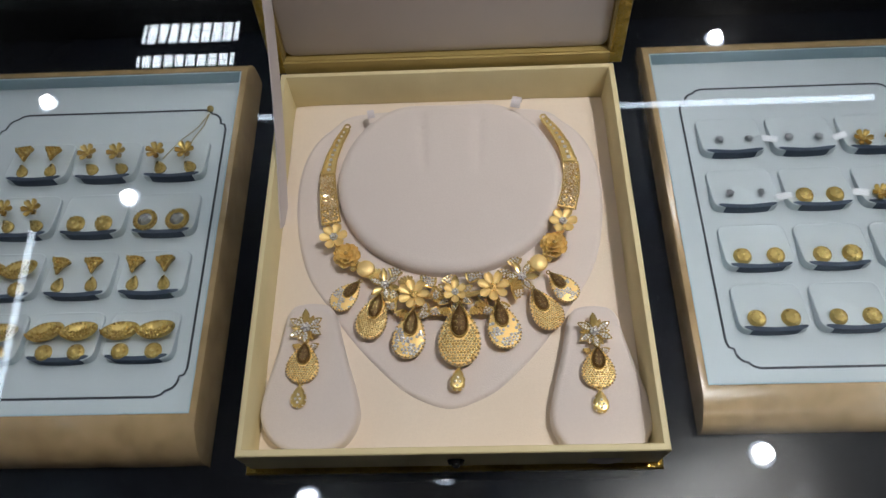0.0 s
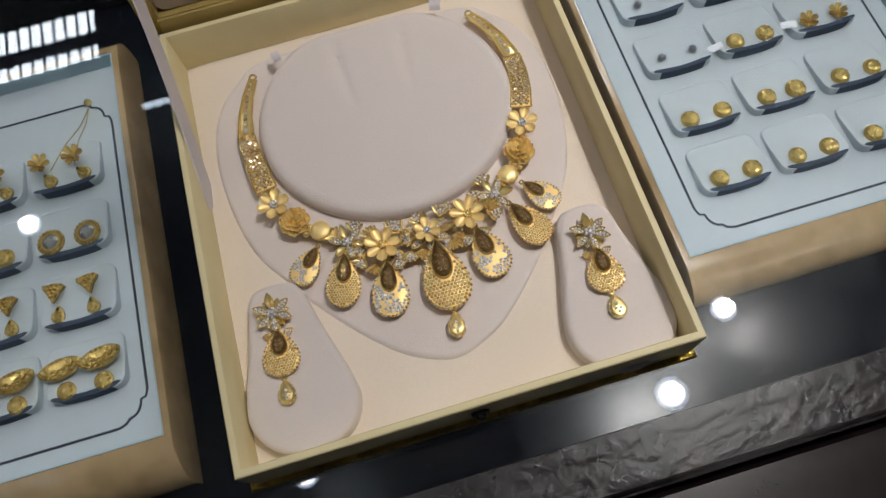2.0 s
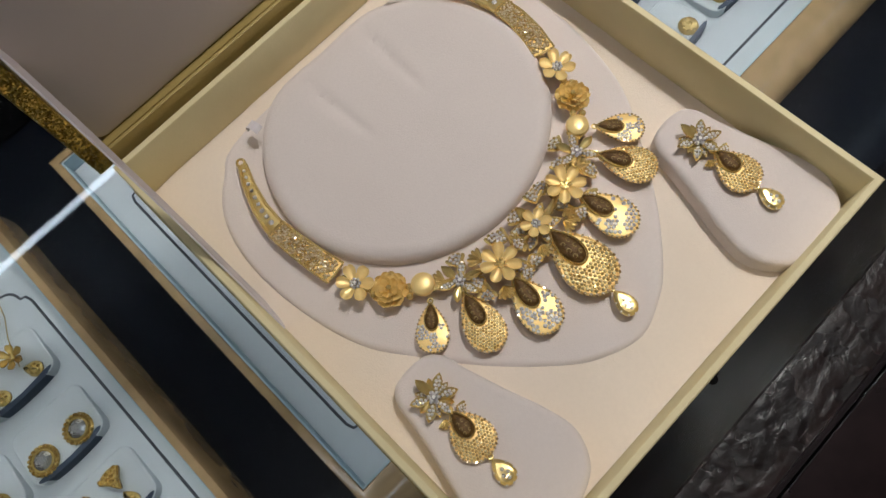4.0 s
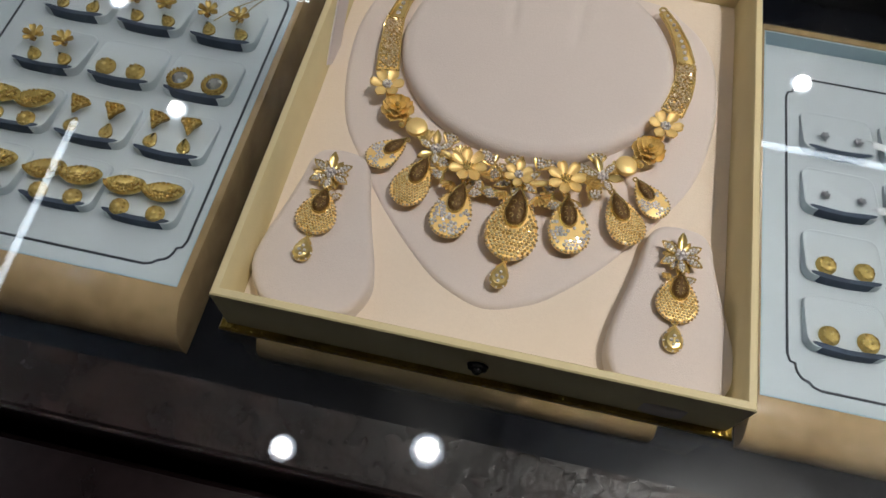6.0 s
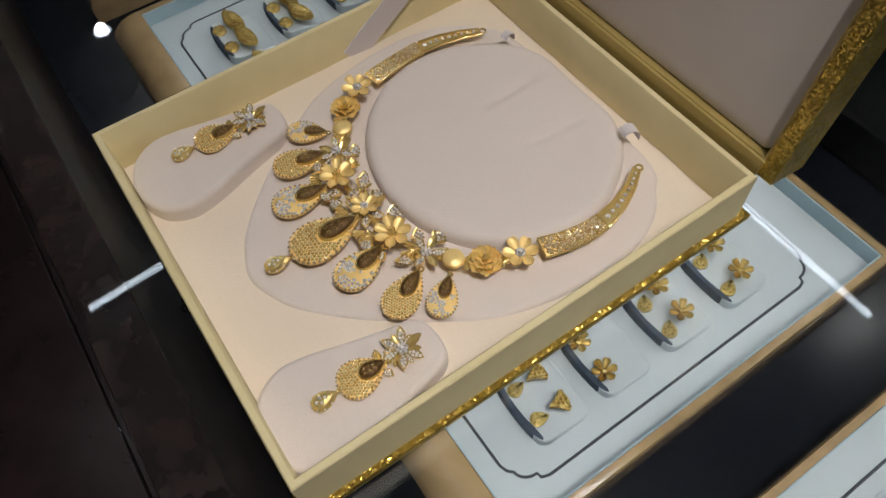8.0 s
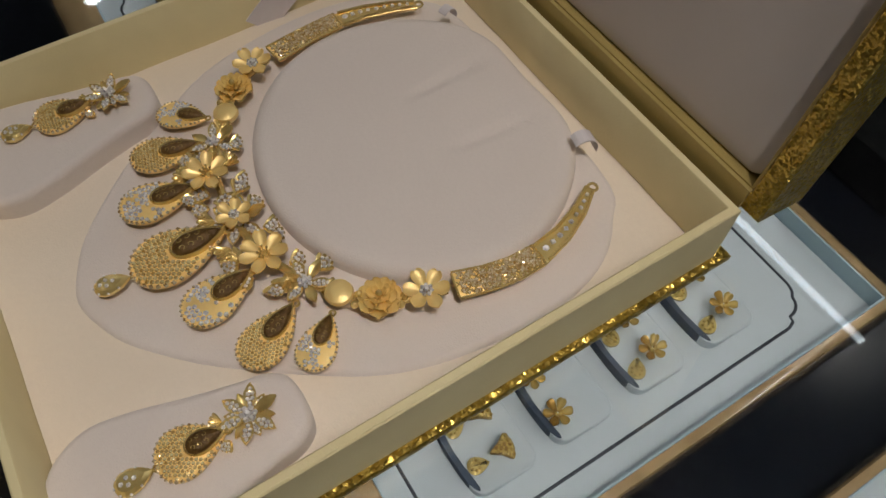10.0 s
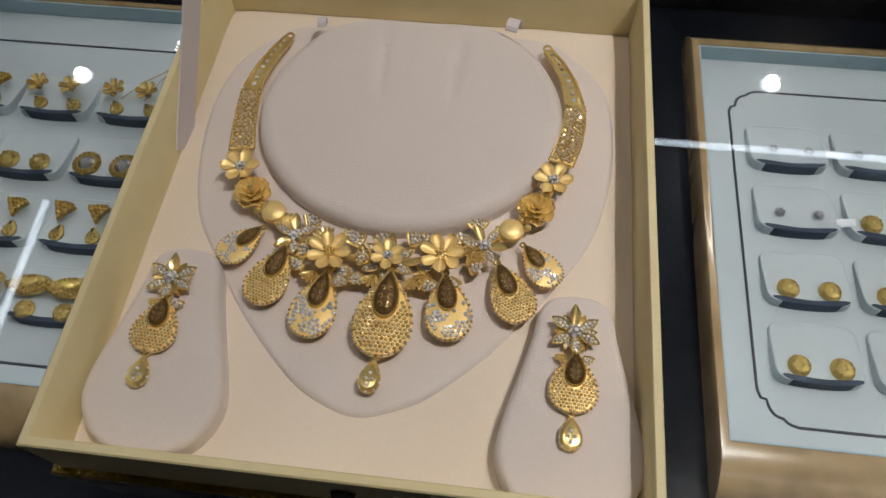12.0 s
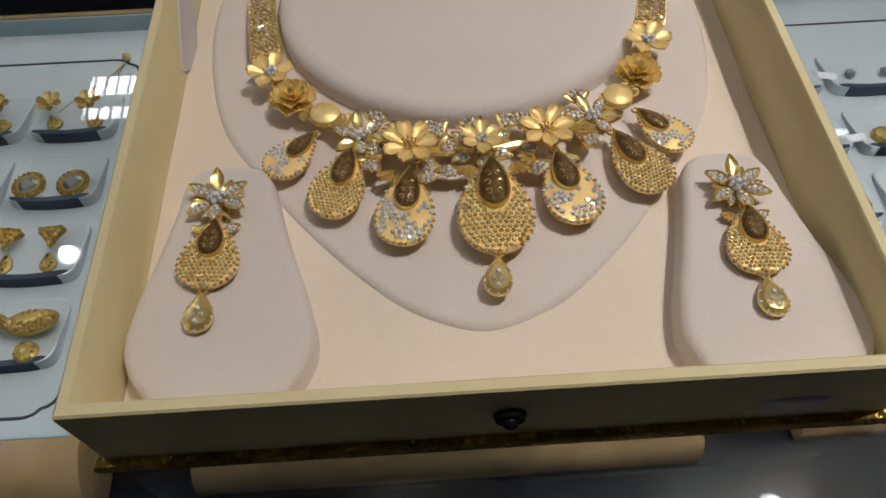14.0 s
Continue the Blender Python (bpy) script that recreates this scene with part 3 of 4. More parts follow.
def star(parent, m, r, alternate=0, full=False):
    """Folded pointed leaves, some packed with stones, round a stone cluster."""
    f = part("star_flower", bpy.data.meshes.new("star_flower"), None, parent, "gold star flower with white stones", m)
    for k in range(6):
        a = 2 * math.pi * k / 6 + 0.3
        ca, sa = math.cos(a), math.sin(a)
        lift = 0.10 + 0.10 * ((k * 5 + alternate) % 3)
        at = lambda u, v, z: (r * (u * ca - v * sa), r * (u * sa + v * ca), r * (z + lift * u))
        set_leaf = full and k % 3 != 1 or (k + alternate) % 2 == 0
        bm = bmesh.new()
        rings = []
        for u, w in ((0.14, 0.05), (0.34, 0.15), (0.54, 0.21), (0.70, 0.20), (0.86, 0.12), (1.0, 0.012)):
            rings.append([at(u, -w, 0.16), at(u, -w * 0.5, 0.11), at(u, 0, 0.08), at(u, w * 0.5, 0.11), at(u, w, 0.16), at(u, w * 0.9, 0.06), at(u, 0, 0.0), at(u, -w * 0.9, 0.06)])
        loops(bm, rings, True, True, True)
        leaf = part("leaf", bm, GOLD, f)
        if set_leaf:
            bm = bmesh.new()
            for u, v, q in ((0.36, 0, 0.085), (0.50, 0.075, 0.085), (0.52, -0.075, 0.085), (0.66, 0.06, 0.085), (0.68, -0.07, 0.08), (0.82, 0, 0.075)):
                gem_bm(bm, at(u, v, 0.13), r * q, r * 0.06, 5, a + u * 9)
            part("stone_setting", bm, CRYSTAL, leaf, "packed white stones")
    bm = bmesh.new()
    gem_bm(bm, (0, 0, r * 0.34), r * 0.13, r * 0.1, 6)
    for k in range(6):
        a = 2 * math.pi * k / 6
        gem_bm(bm, (r * 0.20 * math.cos(a), r * 0.20 * math.sin(a), r * 0.29), r * 0.10, r * 0.09, 6, a)
    part("stone_cluster", bm, CRYSTAL, f, "cluster of white stones")
    return f


def leaf_stone(parent, m, r, stones=True):
    """A small shell-shaped leaf: ribbed polished gold, or packed with stones."""
    bm = bmesh.new()
    for k in range(5):
        petal_bm(bm, r * 1.25, r * 0.44, r * 0.30, r * 0.10, math.radians(90 + (k - 2) * 21), r * 0.12, r * 0.05, 0.0003, 5)
    leaf = part("leaf", bm, GOLD, parent, "", m)
    if stones:
        bm = bmesh.new()
        for i, (u, v) in enumerate(((0, 0.35), (-0.26, 0.58), (0.26, 0.58), (0, 0.72), (-0.42, 0.86), (0.42, 0.86), (-0.14, 1.06), (0.16, 1.08))):
            gem_bm(bm, (u * r, v * r, r * (0.20 + 0.24 * v)), r * 0.17, r * 0.13, 6, i * 1.3)
        part("stone_setting", bm, CRYSTAL, leaf, "packed white stones")
    return leaf


def scaled(pts, s, cy):
    return [(x * s, cy + (y - cy) * s) for x, y in pts]


def dome(bm, pts, cy, steps, cap0=True, cap1=True):
    """An outline carried through (scale, z) steps about (0, cy)."""
    loops(bm, [[(x, y, z) for x, y in scaled(pts, s, cy)] for s, z in steps], True, cap0, cap1)


def inside(q, x, y):
    c = False
    for a, b in zip(q, q[1:] + q[:1]):
        if (a[1] > y) != (b[1] > y) and x < (b[0] - a[0]) * (y - a[1]) / (b[1] - a[1]) + a[0]:
            c = not c
    return c


def pendant(parent, m, length, width, stones):
    """A bowl-shaped drop: beaded or stone-set field, cut rim, engraved inner drop darkened for shade."""
    p = part("drop_pendant", bpy.data.meshes.new("drop_pendant"), None, parent, "gold drop pendant set with white stones" if stones else "honeycomb gold drop pendant", m)
    out = teardrop(length, width)
    cy = -0.62 * length
    h = width * 0.24
    bm = bmesh.new()
    dome(bm, out, cy, [(0.92, 0.0), (1.0, h * 0.3), (1.0, h * 0.55), (0.95, h * 0.66), (0.90, h * 0.56), (0.80, h * 0.60), (0.60, h * 0.68), (0.40, h * 0.72)])
    part("bowl", bm, MATT_GOLD, p)
    bm = bmesh.new()
    edge = scaled(out, 0.975, cy)
    for k in range(4, len(edge) - 3):
        gem_bm(bm, (edge[k][0], edge[k][1], h * 0.58), width * 0.042, width * 0.030, 4, 2 * math.pi * k / len(edge))
    part("cut_edge", bm, GLINT_CUT, p, "faceted edge with glints in its colour")
    # wide enough to take in the shadow round the inner drop
    inner = teardrop(length * 0.58, width * 0.44)
    icy = -0.62 * length * 0.58
    zc = lambda x, y: h * (0.62 + 0.24 * max(0, 1 - math.hypot(x / (width * 0.5), (y - cy) / (length * 0.40))))
    step = width * (0.078 if not stones else 0.104)
    rng = random.Random(int(length * 1e5))
    lim, keep = scaled(out, 0.90, cy), scaled(inner, 1.12, icy)
    bm = bmesh.new()
    j, y = 0, -length * 0.12
    while y > -length:
        x = -width * 0.5 + (step / 2 if j % 2 else 0)
        while x < width * 0.5:
            if inside(lim, x, y) and not inside(keep, x, y):
                if not stones:
                    ball(bm, (x, y, zc(x, y) + step * 0.02), step * 0.48, 0.8, 6, 4)
                elif y < -0.44 * length and noise.noise(Vector((x / width * 5.5, y / width * 5.5, length * 900))) > -0.22:
                    gem_bm(bm, (x + rng.uniform(-1, 1) * step * 0.15, y, zc(x, y) - step * 0.02), step * rng.uniform(0.44, 0.56), step * 0.26, 6, rng.random() * 3)
            x += step
        y -= step * 0.87
        j += 1
    part("stone_setting" if stones else "beadwork", bm, CRYSTAL if stones else BEAD_GOLD, p, "scattered white stones" if stones else "honeycomb beads")
    z = h * 0.95
    bm = bmesh.new()
    dome(bm, inner, icy, [(1.0, h * 0.5), (1.03, z), (0.98, z + h * 0.14), (0.90, z + h * 0.05)], True, False)
    part("inner_rim", bm, GOLD, p)
    bm = bmesh.new()
    level = ((0.90, -0.10), (0.86, 0.10), (0.70, 0.24), (0.48, 0.34), (0.22, 0.38))
    dome(bm, inner, icy, [(q, z + h * v) for q, v in level], False, True)
    part("inner_drop", bm, DARK_GOLD, p, "engraved dark gold inner drop with shade in its colour")
    bm = bmesh.new()
    for row, (v, half) in enumerate(((0.30, 0.5), (0.47, 0.8), (0.64, 1.0), (0.80, 0.9))):
        for way in ((-1, 1) if row else (1,)):
            pts = []
            for k in range(12):
                a = 0.4 + 5.0 * k / 11
                q = length * 0.040 * (1 - k / 16)
                x = way * (half * width * 0.075 * bool(row) + q * math.cos(a) * 0.75)
                y = -v * length * 0.58 + q * math.sin(a)
                far = math.hypot(x / (width * 0.22), (y - icy) / (length * 0.285))
                pts.append((x, y, z + h * float(np.interp(far, [q for q, _ in level[::-1]], [u for _, u in level[::-1]]))))
            tube_path(bm, pts, width * 0.008, 5)
    part("scroll_work", bm, GOLD, p, "fine engraved scrolls")
    bm = bmesh.new()
    tube_path(bm, [(width * 0.075 * math.cos(a), width * 0.075 * math.sin(a) + width * 0.03, h * 0.6) for a in np.linspace(0, 2 * math.pi, 12, endpoint=False)], width * 0.032, 6, True)
    part("bail", bm, GOLD, p)
    return p


def small_drop(parent, m, length, width):
    p = part("tip_drop", bpy.data.meshes.new("tip_drop"), None, parent, "small faceted gold tip drop with white stones", m)
    out = teardrop(length, width, 20, 0.75)
    bm = bmesh.new()
    dome(bm, out, -0.62 * length, [(0.9, 0), (1.0, width * 0.12), (0.96, width * 0.24), (0.70, width * 0.36), (0.35, width * 0.38)])
    part("bowl", bm, GOLD, p, smooth=False)
    bm = bmesh.new()
    for k in range(4, 17, 2):
        gem_bm(bm, (*scaled(out, 0.93, -0.62 * length)[k], width * 0.24), width * 0.06, width * 0.06, 5, k)
    for u, v in ((0, 0.45), (0.14, 0.62), (-0.14, 0.62), (0, 0.78)):
        gem_bm(bm, (u * width, -v * length, width * 0.37), width * 0.10, width * 0.08, 6, u * 9)
    part("stone_setting", bm, CRYSTAL, p, "white stones")
    bm = bmesh.new()
    tube_path(bm, [(width * 0.13 * math.cos(a), width * 0.13 * math.sin(a) + width * 0.12, width * 0.15) for a in np.linspace(0, 2 * math.pi, 10, endpoint=False)], width * 0.05, 6, True)
    part("jump_ring", bm, GOLD, p)
    return p


def hang(x, y, tx, ty, z, pitch=0):
    """Pose of a drop whose tip is at (x, y) and whose foot points at (tx, ty)."""
    return pose(x, y, z, pitch, 0, math.degrees(math.atan2(ty - y, tx - x)) + 90)


# ---- necklace ----
necklace = thing("necklace", "gold choker necklace with flowers and seven drop pendants", "necklace")
LEFT = [(-0.0610, 0.2480), (-0.0655, 0.2380), (-0.0690, 0.2265), (-0.0705, 0.2150), (-0.0697, 0.2040), (-0.0683, 0.1930), (-0.0660, 0.1800)]
RIGHT = [(0.0580, 0.2510), (0.0638, 0.2420), (0.0685, 0.2310), (0.0712, 0.2190), (0.0712, 0.2085), (0.0695, 0.1985), (0.0655, 0.1860)]


def strip(pts, i0, i1, w0, w1, z0, z1, th):
    """A tapering band between two stations of a curve."""
    bm = bmesh.new()
    rings = []
    n = 12
    for k in range(n + 1):
        s = i0 + (i1 - i0) * k / n
        i = min(int(s), len(pts) - 2)
        f = s - i
        a, b = Vector(pts[i]), Vector(pts[i + 1])
        p = a.lerp(b, f)
        t = (Vector(pts[min(i + 2, len(pts) - 1)]) - Vector(pts[max(i - 1, 0)])).normalized()
        side = Vector((-t.y, t.x))
        w = w0 + (w1 - w0) * k / n
        z = z0 + (z1 - z0) * k / n
        rings.append([(*(p + side * w * u), z + th * v) for u, v in ((-0.5, 0), (-0.5, 0.45), (-0.38, 0.80), (-0.15, 1.0), (0.15, 1.0), (0.38, 0.80), (0.5, 0.45), (0.5, 0))])
    loops(bm, rings, True, True, True)
    return bm


def along(pts, s):
    i = min(int(s), len(pts) - 2)
    a, b = Vector(pts[i]), Vector(pts[i + 1])
    t = (Vector(pts[min(i + 2, len(pts) - 1)]) - Vector(pts[max(i - 1, 0)])).normalized()
    return a.lerp(b, s - i), t, Vector((-t.y, t.x))


for pts in (LEFT, RIGHT):
    ZB = 0.0152
    end = part("end_bar", strip(pts, 0.0, 3.0, 0.0040, 0.0086, ZB, ZB + 0.0006, 0.0016), GOLD, necklace, "gold end bar with stones in a channel")
    for side_sign in (-1, 1):
        bm = bmesh.new()
        path = []
        for k in range(13):
            p, t, sd = along(pts, 0.05 + 2.9 * k / 12)
            path.append((*(p + sd * side_sign * (0.0015 + 0.0022 * k / 12)), ZB + 0.0021))
        tube_path(bm, path, 0.0006, 6)
        part("edge_wire", bm, GOLD, end)
    bm = bmesh.new()
    for k in range(9):
        p, t, sd = along(pts, 0.35 + 2.4 * k / 8)
        gem_bm(bm, (*p, ZB + 0.0022), 0.0008 + 0.0005 * k / 8, 0.0006, 4 if k % 2 else 6, k)
    part("stone_setting", bm, CRYSTAL, end, "row of white stones")
    p, t, sd = along(pts, 0.0)
    bm = bmesh.new()
    tube_path(bm, [(p.x + 0.0017 * math.cos(a), p.y + 0.0012 + 0.0017 * math.sin(a), ZB + 0.001) for a in np.linspace(0, 2 * math.pi, 14, endpoint=False)], 0.0006, 6, True)
    part("end_ring", bm, GOLD, end)
    # filigree link
    link = part("filigree_link", strip(pts, 3.05, 5.85, 0.0084, 0.0104, ZB, ZB + 0.0008, 0.0013), MATT_GOLD, necklace, "filigree lattice link")
    bm = bmesh.new()
    for side_sign in (-1, 1):
        tube_path(bm, [(*(along(pts, 3.05 + 2.8 * k / 10)[0] + along(pts, 3.05 + 2.8 * k / 10)[2] * side_sign * (0.0042 + 0.0010 * k / 10)), ZB + 0.0018) for k in range(11)], 0.00045, 6)
    for s in (3.05, 5.85):
        p, t, sd = along(pts, s)
        tube_path(bm, [(*(p - sd * 0.0046), ZB + 0.0018), (*(p + sd * 0.0046), ZB + 0.0018)], 0.00045, 6)
    part("border_wire", bm, GOLD, link, "bright cut border")
    bm = bmesh.new()
    for way in (-1, 1):
        for k in range(-3, 17):
            path = []
            for q in range(6):
                u = -0.0042 + 0.0084 * q / 5
                s = 3.05 + (k + 0.5 + way * (q - 2.5) / 5 * 3.2) * 0.2
                if 3.06 <= s <= 5.84:
                    p, t, sd = along(pts, s)
                    path.append((*(p + sd * u), ZB + 0.0021 + 0.0002 * way))
            if len(path) > 1:
                tube_path(bm, path, 0.00032, 5)
    part("lattice", bm, GOLD, link, "woven gold lattice")
    bm = bmesh.new()
    rng = random.Random(5)
    for i in range(13):
        for j in range(5):
            p, t, sd = along(pts, 3.12 + 2.66 * i / 16)
            u = (j - 2.5 + (0.5 if i % 2 else 0)) * 0.0019
            if abs(u) < 0.0043:
                q = p + sd * u
                a = rng.uniform(0, 6)
                tube_path(bm, [(q.x + 0.00082 * math.cos(a + b), q.y + 0.00082 * math.sin(a + b), ZB + 0.0021 + 0.0003 * math.sin(2 * b)) for b in np.linspace(0, 5.2, 7)], 0.00028, 5)
    part("scroll_work", bm, GOLD, link, "gold wire scrolls")
    bm = bmesh.new()
    for i in range(300):
        p, t, sd = along(pts, 3.15 + 2.6 * rng.random())
        q = p + sd * rng.uniform(-0.0043, 0.0043)
        gem_bm(bm, (*q, ZB + 0.0024 - 45.0 * (q - p).length_squared), rng.uniform(0.0005, 0.0009), 0.0006, 5, rng.random() * 3)
    part("cut_beadwork", bm, GLINT_CUT, link, "cut beads with glints in their colour")

# base wire that joins the front links
bm = bmesh.new()
FRONT = [(-0.0660, 0.1790), (-0.0625, 0.1690), (-0.0560, 0.1600), (-0.0455, 0.1510), (-0.0330, 0.1430), (-0.0180, 0.1370), (0.0020, 0.1350), (0.0220, 0.1390), (0.0370, 0.1460), (0.0480, 0.1540), (0.0570, 0.1640), (0.0625, 0.1740), (0.0655, 0.1850)]
tube_path(bm, [(x, y, 0.0155) for x, y in FRONT], 0.0016, 8)
part("link_chain", bm, GOLD, necklace, "gold link chain under the flowers")

Z = 0.0158
flower(necklace, pose(-0.0640, 0.1722, Z, 0, 0, 10), 0.0078)
flower(necklace, pose(0.0634, 0.1783, Z, 0, 0, 0), 0.0078)
rose(necklace, pose(-0.0562, 0.1605, Z), 0.0082)
rose(necklace, pose(0.0572, 0.1640, Z, 0, 0, 20), 0.0082)
for x, y in ((-0.0455, 0.1525), (0.0483, 0.1535)):
    bm = bmesh.new()
    prism(bm, [(0.0050 * math.cos(a), 0.0050 * math.sin(a)) for a in np.linspace(0, 2 * math.pi, 26, endpoint=False)], [(0.0006, 0), (0, 0.0012), (0.0004, 0.0026), (0.0016, 0.0033), (0.0032, 0.0037)])
    part("domed_disc", bm, MATT_GOLD, necklace, "plain satin gold domed disc", pose(x, y, Z + 0.0004))
star(necklace, pose(-0.0345, 0.1427, Z, 0, 0, 20), 0.0092)
star(necklace, pose(0.0388, 0.1457, Z, 0, 0, -20), 0.0092, 1)
flower(necklace, pose(-0.0190, 0.1350, Z + 0.0024), 0.0084, 7, False)
flower(necklace, pose(0.0232, 0.1385, Z + 0.0020, 0, 0, 12), 0.0084, 7, False)
star(necklace, pose(0.0030, 0.1362, Z - 0.0012, 0, 0, 12), 0.0108, 0, True)
flower(necklace, pose(0.0030, 0.1362, Z + 0.0026, 0, 0, 30), 0.0064, 6)
for x, y, a, s in ((-0.0265, 0.1375, 80, 1), (-0.0150, 0.1295, 200, 1), (-0.0240, 0.1300, 160, 0), (-0.0105, 0.1375, -80, 0), (-0.0140, 0.1430, -30, 1), (-0.0035, 0.1370, 85, 1),
                   (0.0140, 0.1362, -95, 1), (0.0165, 0.1405, -60, 0), (0.0270, 0.1330, 190, 1), (0.0190, 0.1335, 150, 0), (0.0315, 0.1430, -80, 0), (0.0065, 0.1290, 180, 1), (-0.0280, 0.1385, 130, 0), (0.0335, 0.1430, 220, 0), (-0.0390, 0.1475, 30, 0), (-0.0305, 0.1480, -20, 1), (0.0440, 0.1500, -30, 0), (0.0360, 0.1525, 10, 1),
                   (-0.0120, 0.1335, 150, 1), (0.0010, 0.1430, 20, 1), (0.0105, 0.1440, -25, 1), (0.0125, 0.1310, 200, 0), (-0.0010, 0.1305, 160, 0), (-0.0225, 0.1430, 20, 0), (0.0290, 0.1455, -10, 1),
                   (-0.0085, 0.1415, 30, 1), (0.0155, 0.1440, -20, 1), (0.0185, 0.1310, 200, 1), (-0.0072, 0.1312, 170, 1), (0.0335, 0.1390, -120, 1), (-0.0290, 0.1345, 140, 1)):
    leaf_stone(necklace, pose(x, y - 0.0012, Z + 0.0002, 0, 0, a), 0.0046, bool(s))
for a, b in (((-0.0605, 0.1670), 0), ((-0.0500, 0.1560), 1), ((0.0605, 0.1715), 0), ((0.0520, 0.1590), 1), ((-0.0620, 0.1640), 1), ((-0.0525, 0.1530), 0), ((0.0625, 0.1690), 1), ((0.0545, 0.1560), 0)):
    bm = bmesh.new()
    ball(bm, (0, 0, 0.001), 0.0016, 1, 10, 6)
    part("bead", bm, GOLD, necklace, "", pose(*a, Z))

ZP = 0.0145
pendant(necklace, hang(-0.0485, 0.1455, -0.0600, 0.1325, ZP), 0.0205, 0.0132, True)
pendant(necklace, hang(-0.0368, 0.1385, -0.0435, 0.1150, ZP), 0.0265, 0.0162, False)
pendant(necklace, hang(-0.0190, 0.1290, -0.0228, 0.1030, ZP), 0.0275, 0.0172, True)
pendant(necklace, hang(0.0050, 0.1315, 0.0046, 0.0980, ZP), 0.0345, 0.0218, False)
pendant(necklace, hang(0.0250, 0.1325, 0.0300, 0.1060, ZP), 0.0270, 0.0172, True)
pendant(necklace, hang(0.0440, 0.1390, 0.0545, 0.1180, ZP), 0.0255, 0.0162, False)
pendant(necklace, hang(0.0535, 0.1480, 0.0650, 0.1345, ZP), 0.0205, 0.0132, True)
small_drop(necklace, hang(0.0042, 0.0965, 0.0030, 0.0850, ZP), 0.0125, 0.0080)


def earring(x, y, dx, dy, z, label):
    e = thing("earring", label, "earring", pose(x, y, z), "matching pair of earrings in the box")
    star(e, pose(0, 0, 0.0016, 0, 0, 15), 0.0094, 0, True)
    star(e, pose(0, 0, 0.0004, 0, 0, 45), 0.0076, 1)
    leaf_stone(e, pose(-0.0030, -0.0080, 0.0006, 0, 0, 150), 0.0030, False)
    leaf_stone(e, pose(0.0034, -0.0078, 0.0006, 0, 0, 210), 0.0030, True)
    pendant(e, hang(0.0005, -0.0075, dx * 0.6, dy * 0.65, 0.0004), 0.0215, 0.0165, False)
    small_drop(e, hang(dx * 0.72, dy * 0.72 + 0.0005, dx, dy, 0.0004), 0.0115, 0.0080)
    return e


earring(-0.0742, 0.1172, -0.0014, -0.0425, 0.0197, "gold flower drop earring with white stones on a velvet pad")
earring(0.0732, 0.1116, -0.0004, -0.0420, 0.0197, "gold flower drop earring with white stones on a velvet pad")

# ---- earring trays under the glass ----
BOARD_Z = -0.228
EAR_ROWS = (0.399, 0.337, 0.2745, 0.214)
TW = 0.2925


def display_tray(x0, label, dy, dz, sides):
    t = thing("display_tray", label, "tray", pose(x0, dy, DECK + 0.0005), "wooden earring trays in the case")
    z = lambda v: v + dz - DECK - 0.0005
    bm = bmesh.new()
    top = z(-0.212)
    rect_ring(bm, 0, TW, 0.106, 0.517, [(0.0, 0.0), (0.0, top * 0.45), (0.003, top * 0.72), (0.008, top * 0.90), (0.015, top), (0.020, top), (0.0205, top - 0.001), (0.0205, 0.0)])
    for v in bm.verts:
        if v.co.x < 0.1 or v.co.x > TW - 0.1:
            d = min(v.co.x, TW - v.co.x)
            e = float(np.interp(d, (0, 0.003, 0.008, 0.015, 0.020, 0.0205), (0, 0.0004, 0.0012, 0.0026, 0.0082, 0.0086)))
            v.co.x = e if v.co.x < 0.1 else TW - e
        if v.co.y < 0.2:
            v.co.y = 0.106 + (v.co.y - 0.106) * 1.75
        elif v.co.y > 0.4:
            v.co.y = 0.517 - (0.517 - v.co.y) * 0.85
    part("frame", bm, WOOD, t, "varnished pale wooden frame")
    bm = bmesh.new()
    rect_ring(bm, 0.0088, TW - 0.0088, 0.1422, 0.4995, [(0, 0.001), (0, top - 0.0012), (0.0012, top - 0.0012), (0.0012, 0.001)])
    part("lining", bm, TRAYSIDE, t, "pale blue lining strip")
    bm = bmesh.new()
    block(bm, 0.0101, TW - 0.0101, 0.1436, 0.498, 0.0, z(BOARD_Z), 0.0006)
    part("board", bm, BOARD, t, "white display board")
    # dark border line with stepped round corners
    bx0, bx1, by0, by1, q = sides[0], TW - sides[1], 0.160, 0.462, 0.019
    line = []
    for cx, cy, sx, sy in ((bx1, by1, -1, -1), (bx0, by1, 1, -1), (bx0, by0, 1, 1), (bx1, by0, -1, 1)):
        c = []
        c.append((cx, cy + sy * (q + 0.006)))
        c.append((cx + sx * 0.002, cy + sy * q))
        for k in range(6):
            a = k / 5 * math.pi / 2
            c.append((cx + sx * (q - 0.003 - 0.0 * a) - sx * 0.010 * math.cos(a), cy + sy * (q - 0.001) - sy * (q - 0.005) * math.sin(a) * 0.9))
        c.append((cx + sx * q, cy + sy * 0.002))
        c.append((cx + sx * (q + 0.006), cy))
        line += c if sx * sy > 0 else c[::-1]
    bm = bmesh.new()
    tube_path(bm, [(x, y, z(BOARD_Z) + 0.0003) for x, y in line], 0.0011, 6, True, 0.5)
    part("border_line", bm, INK, t, "dark printed border line")
    return t


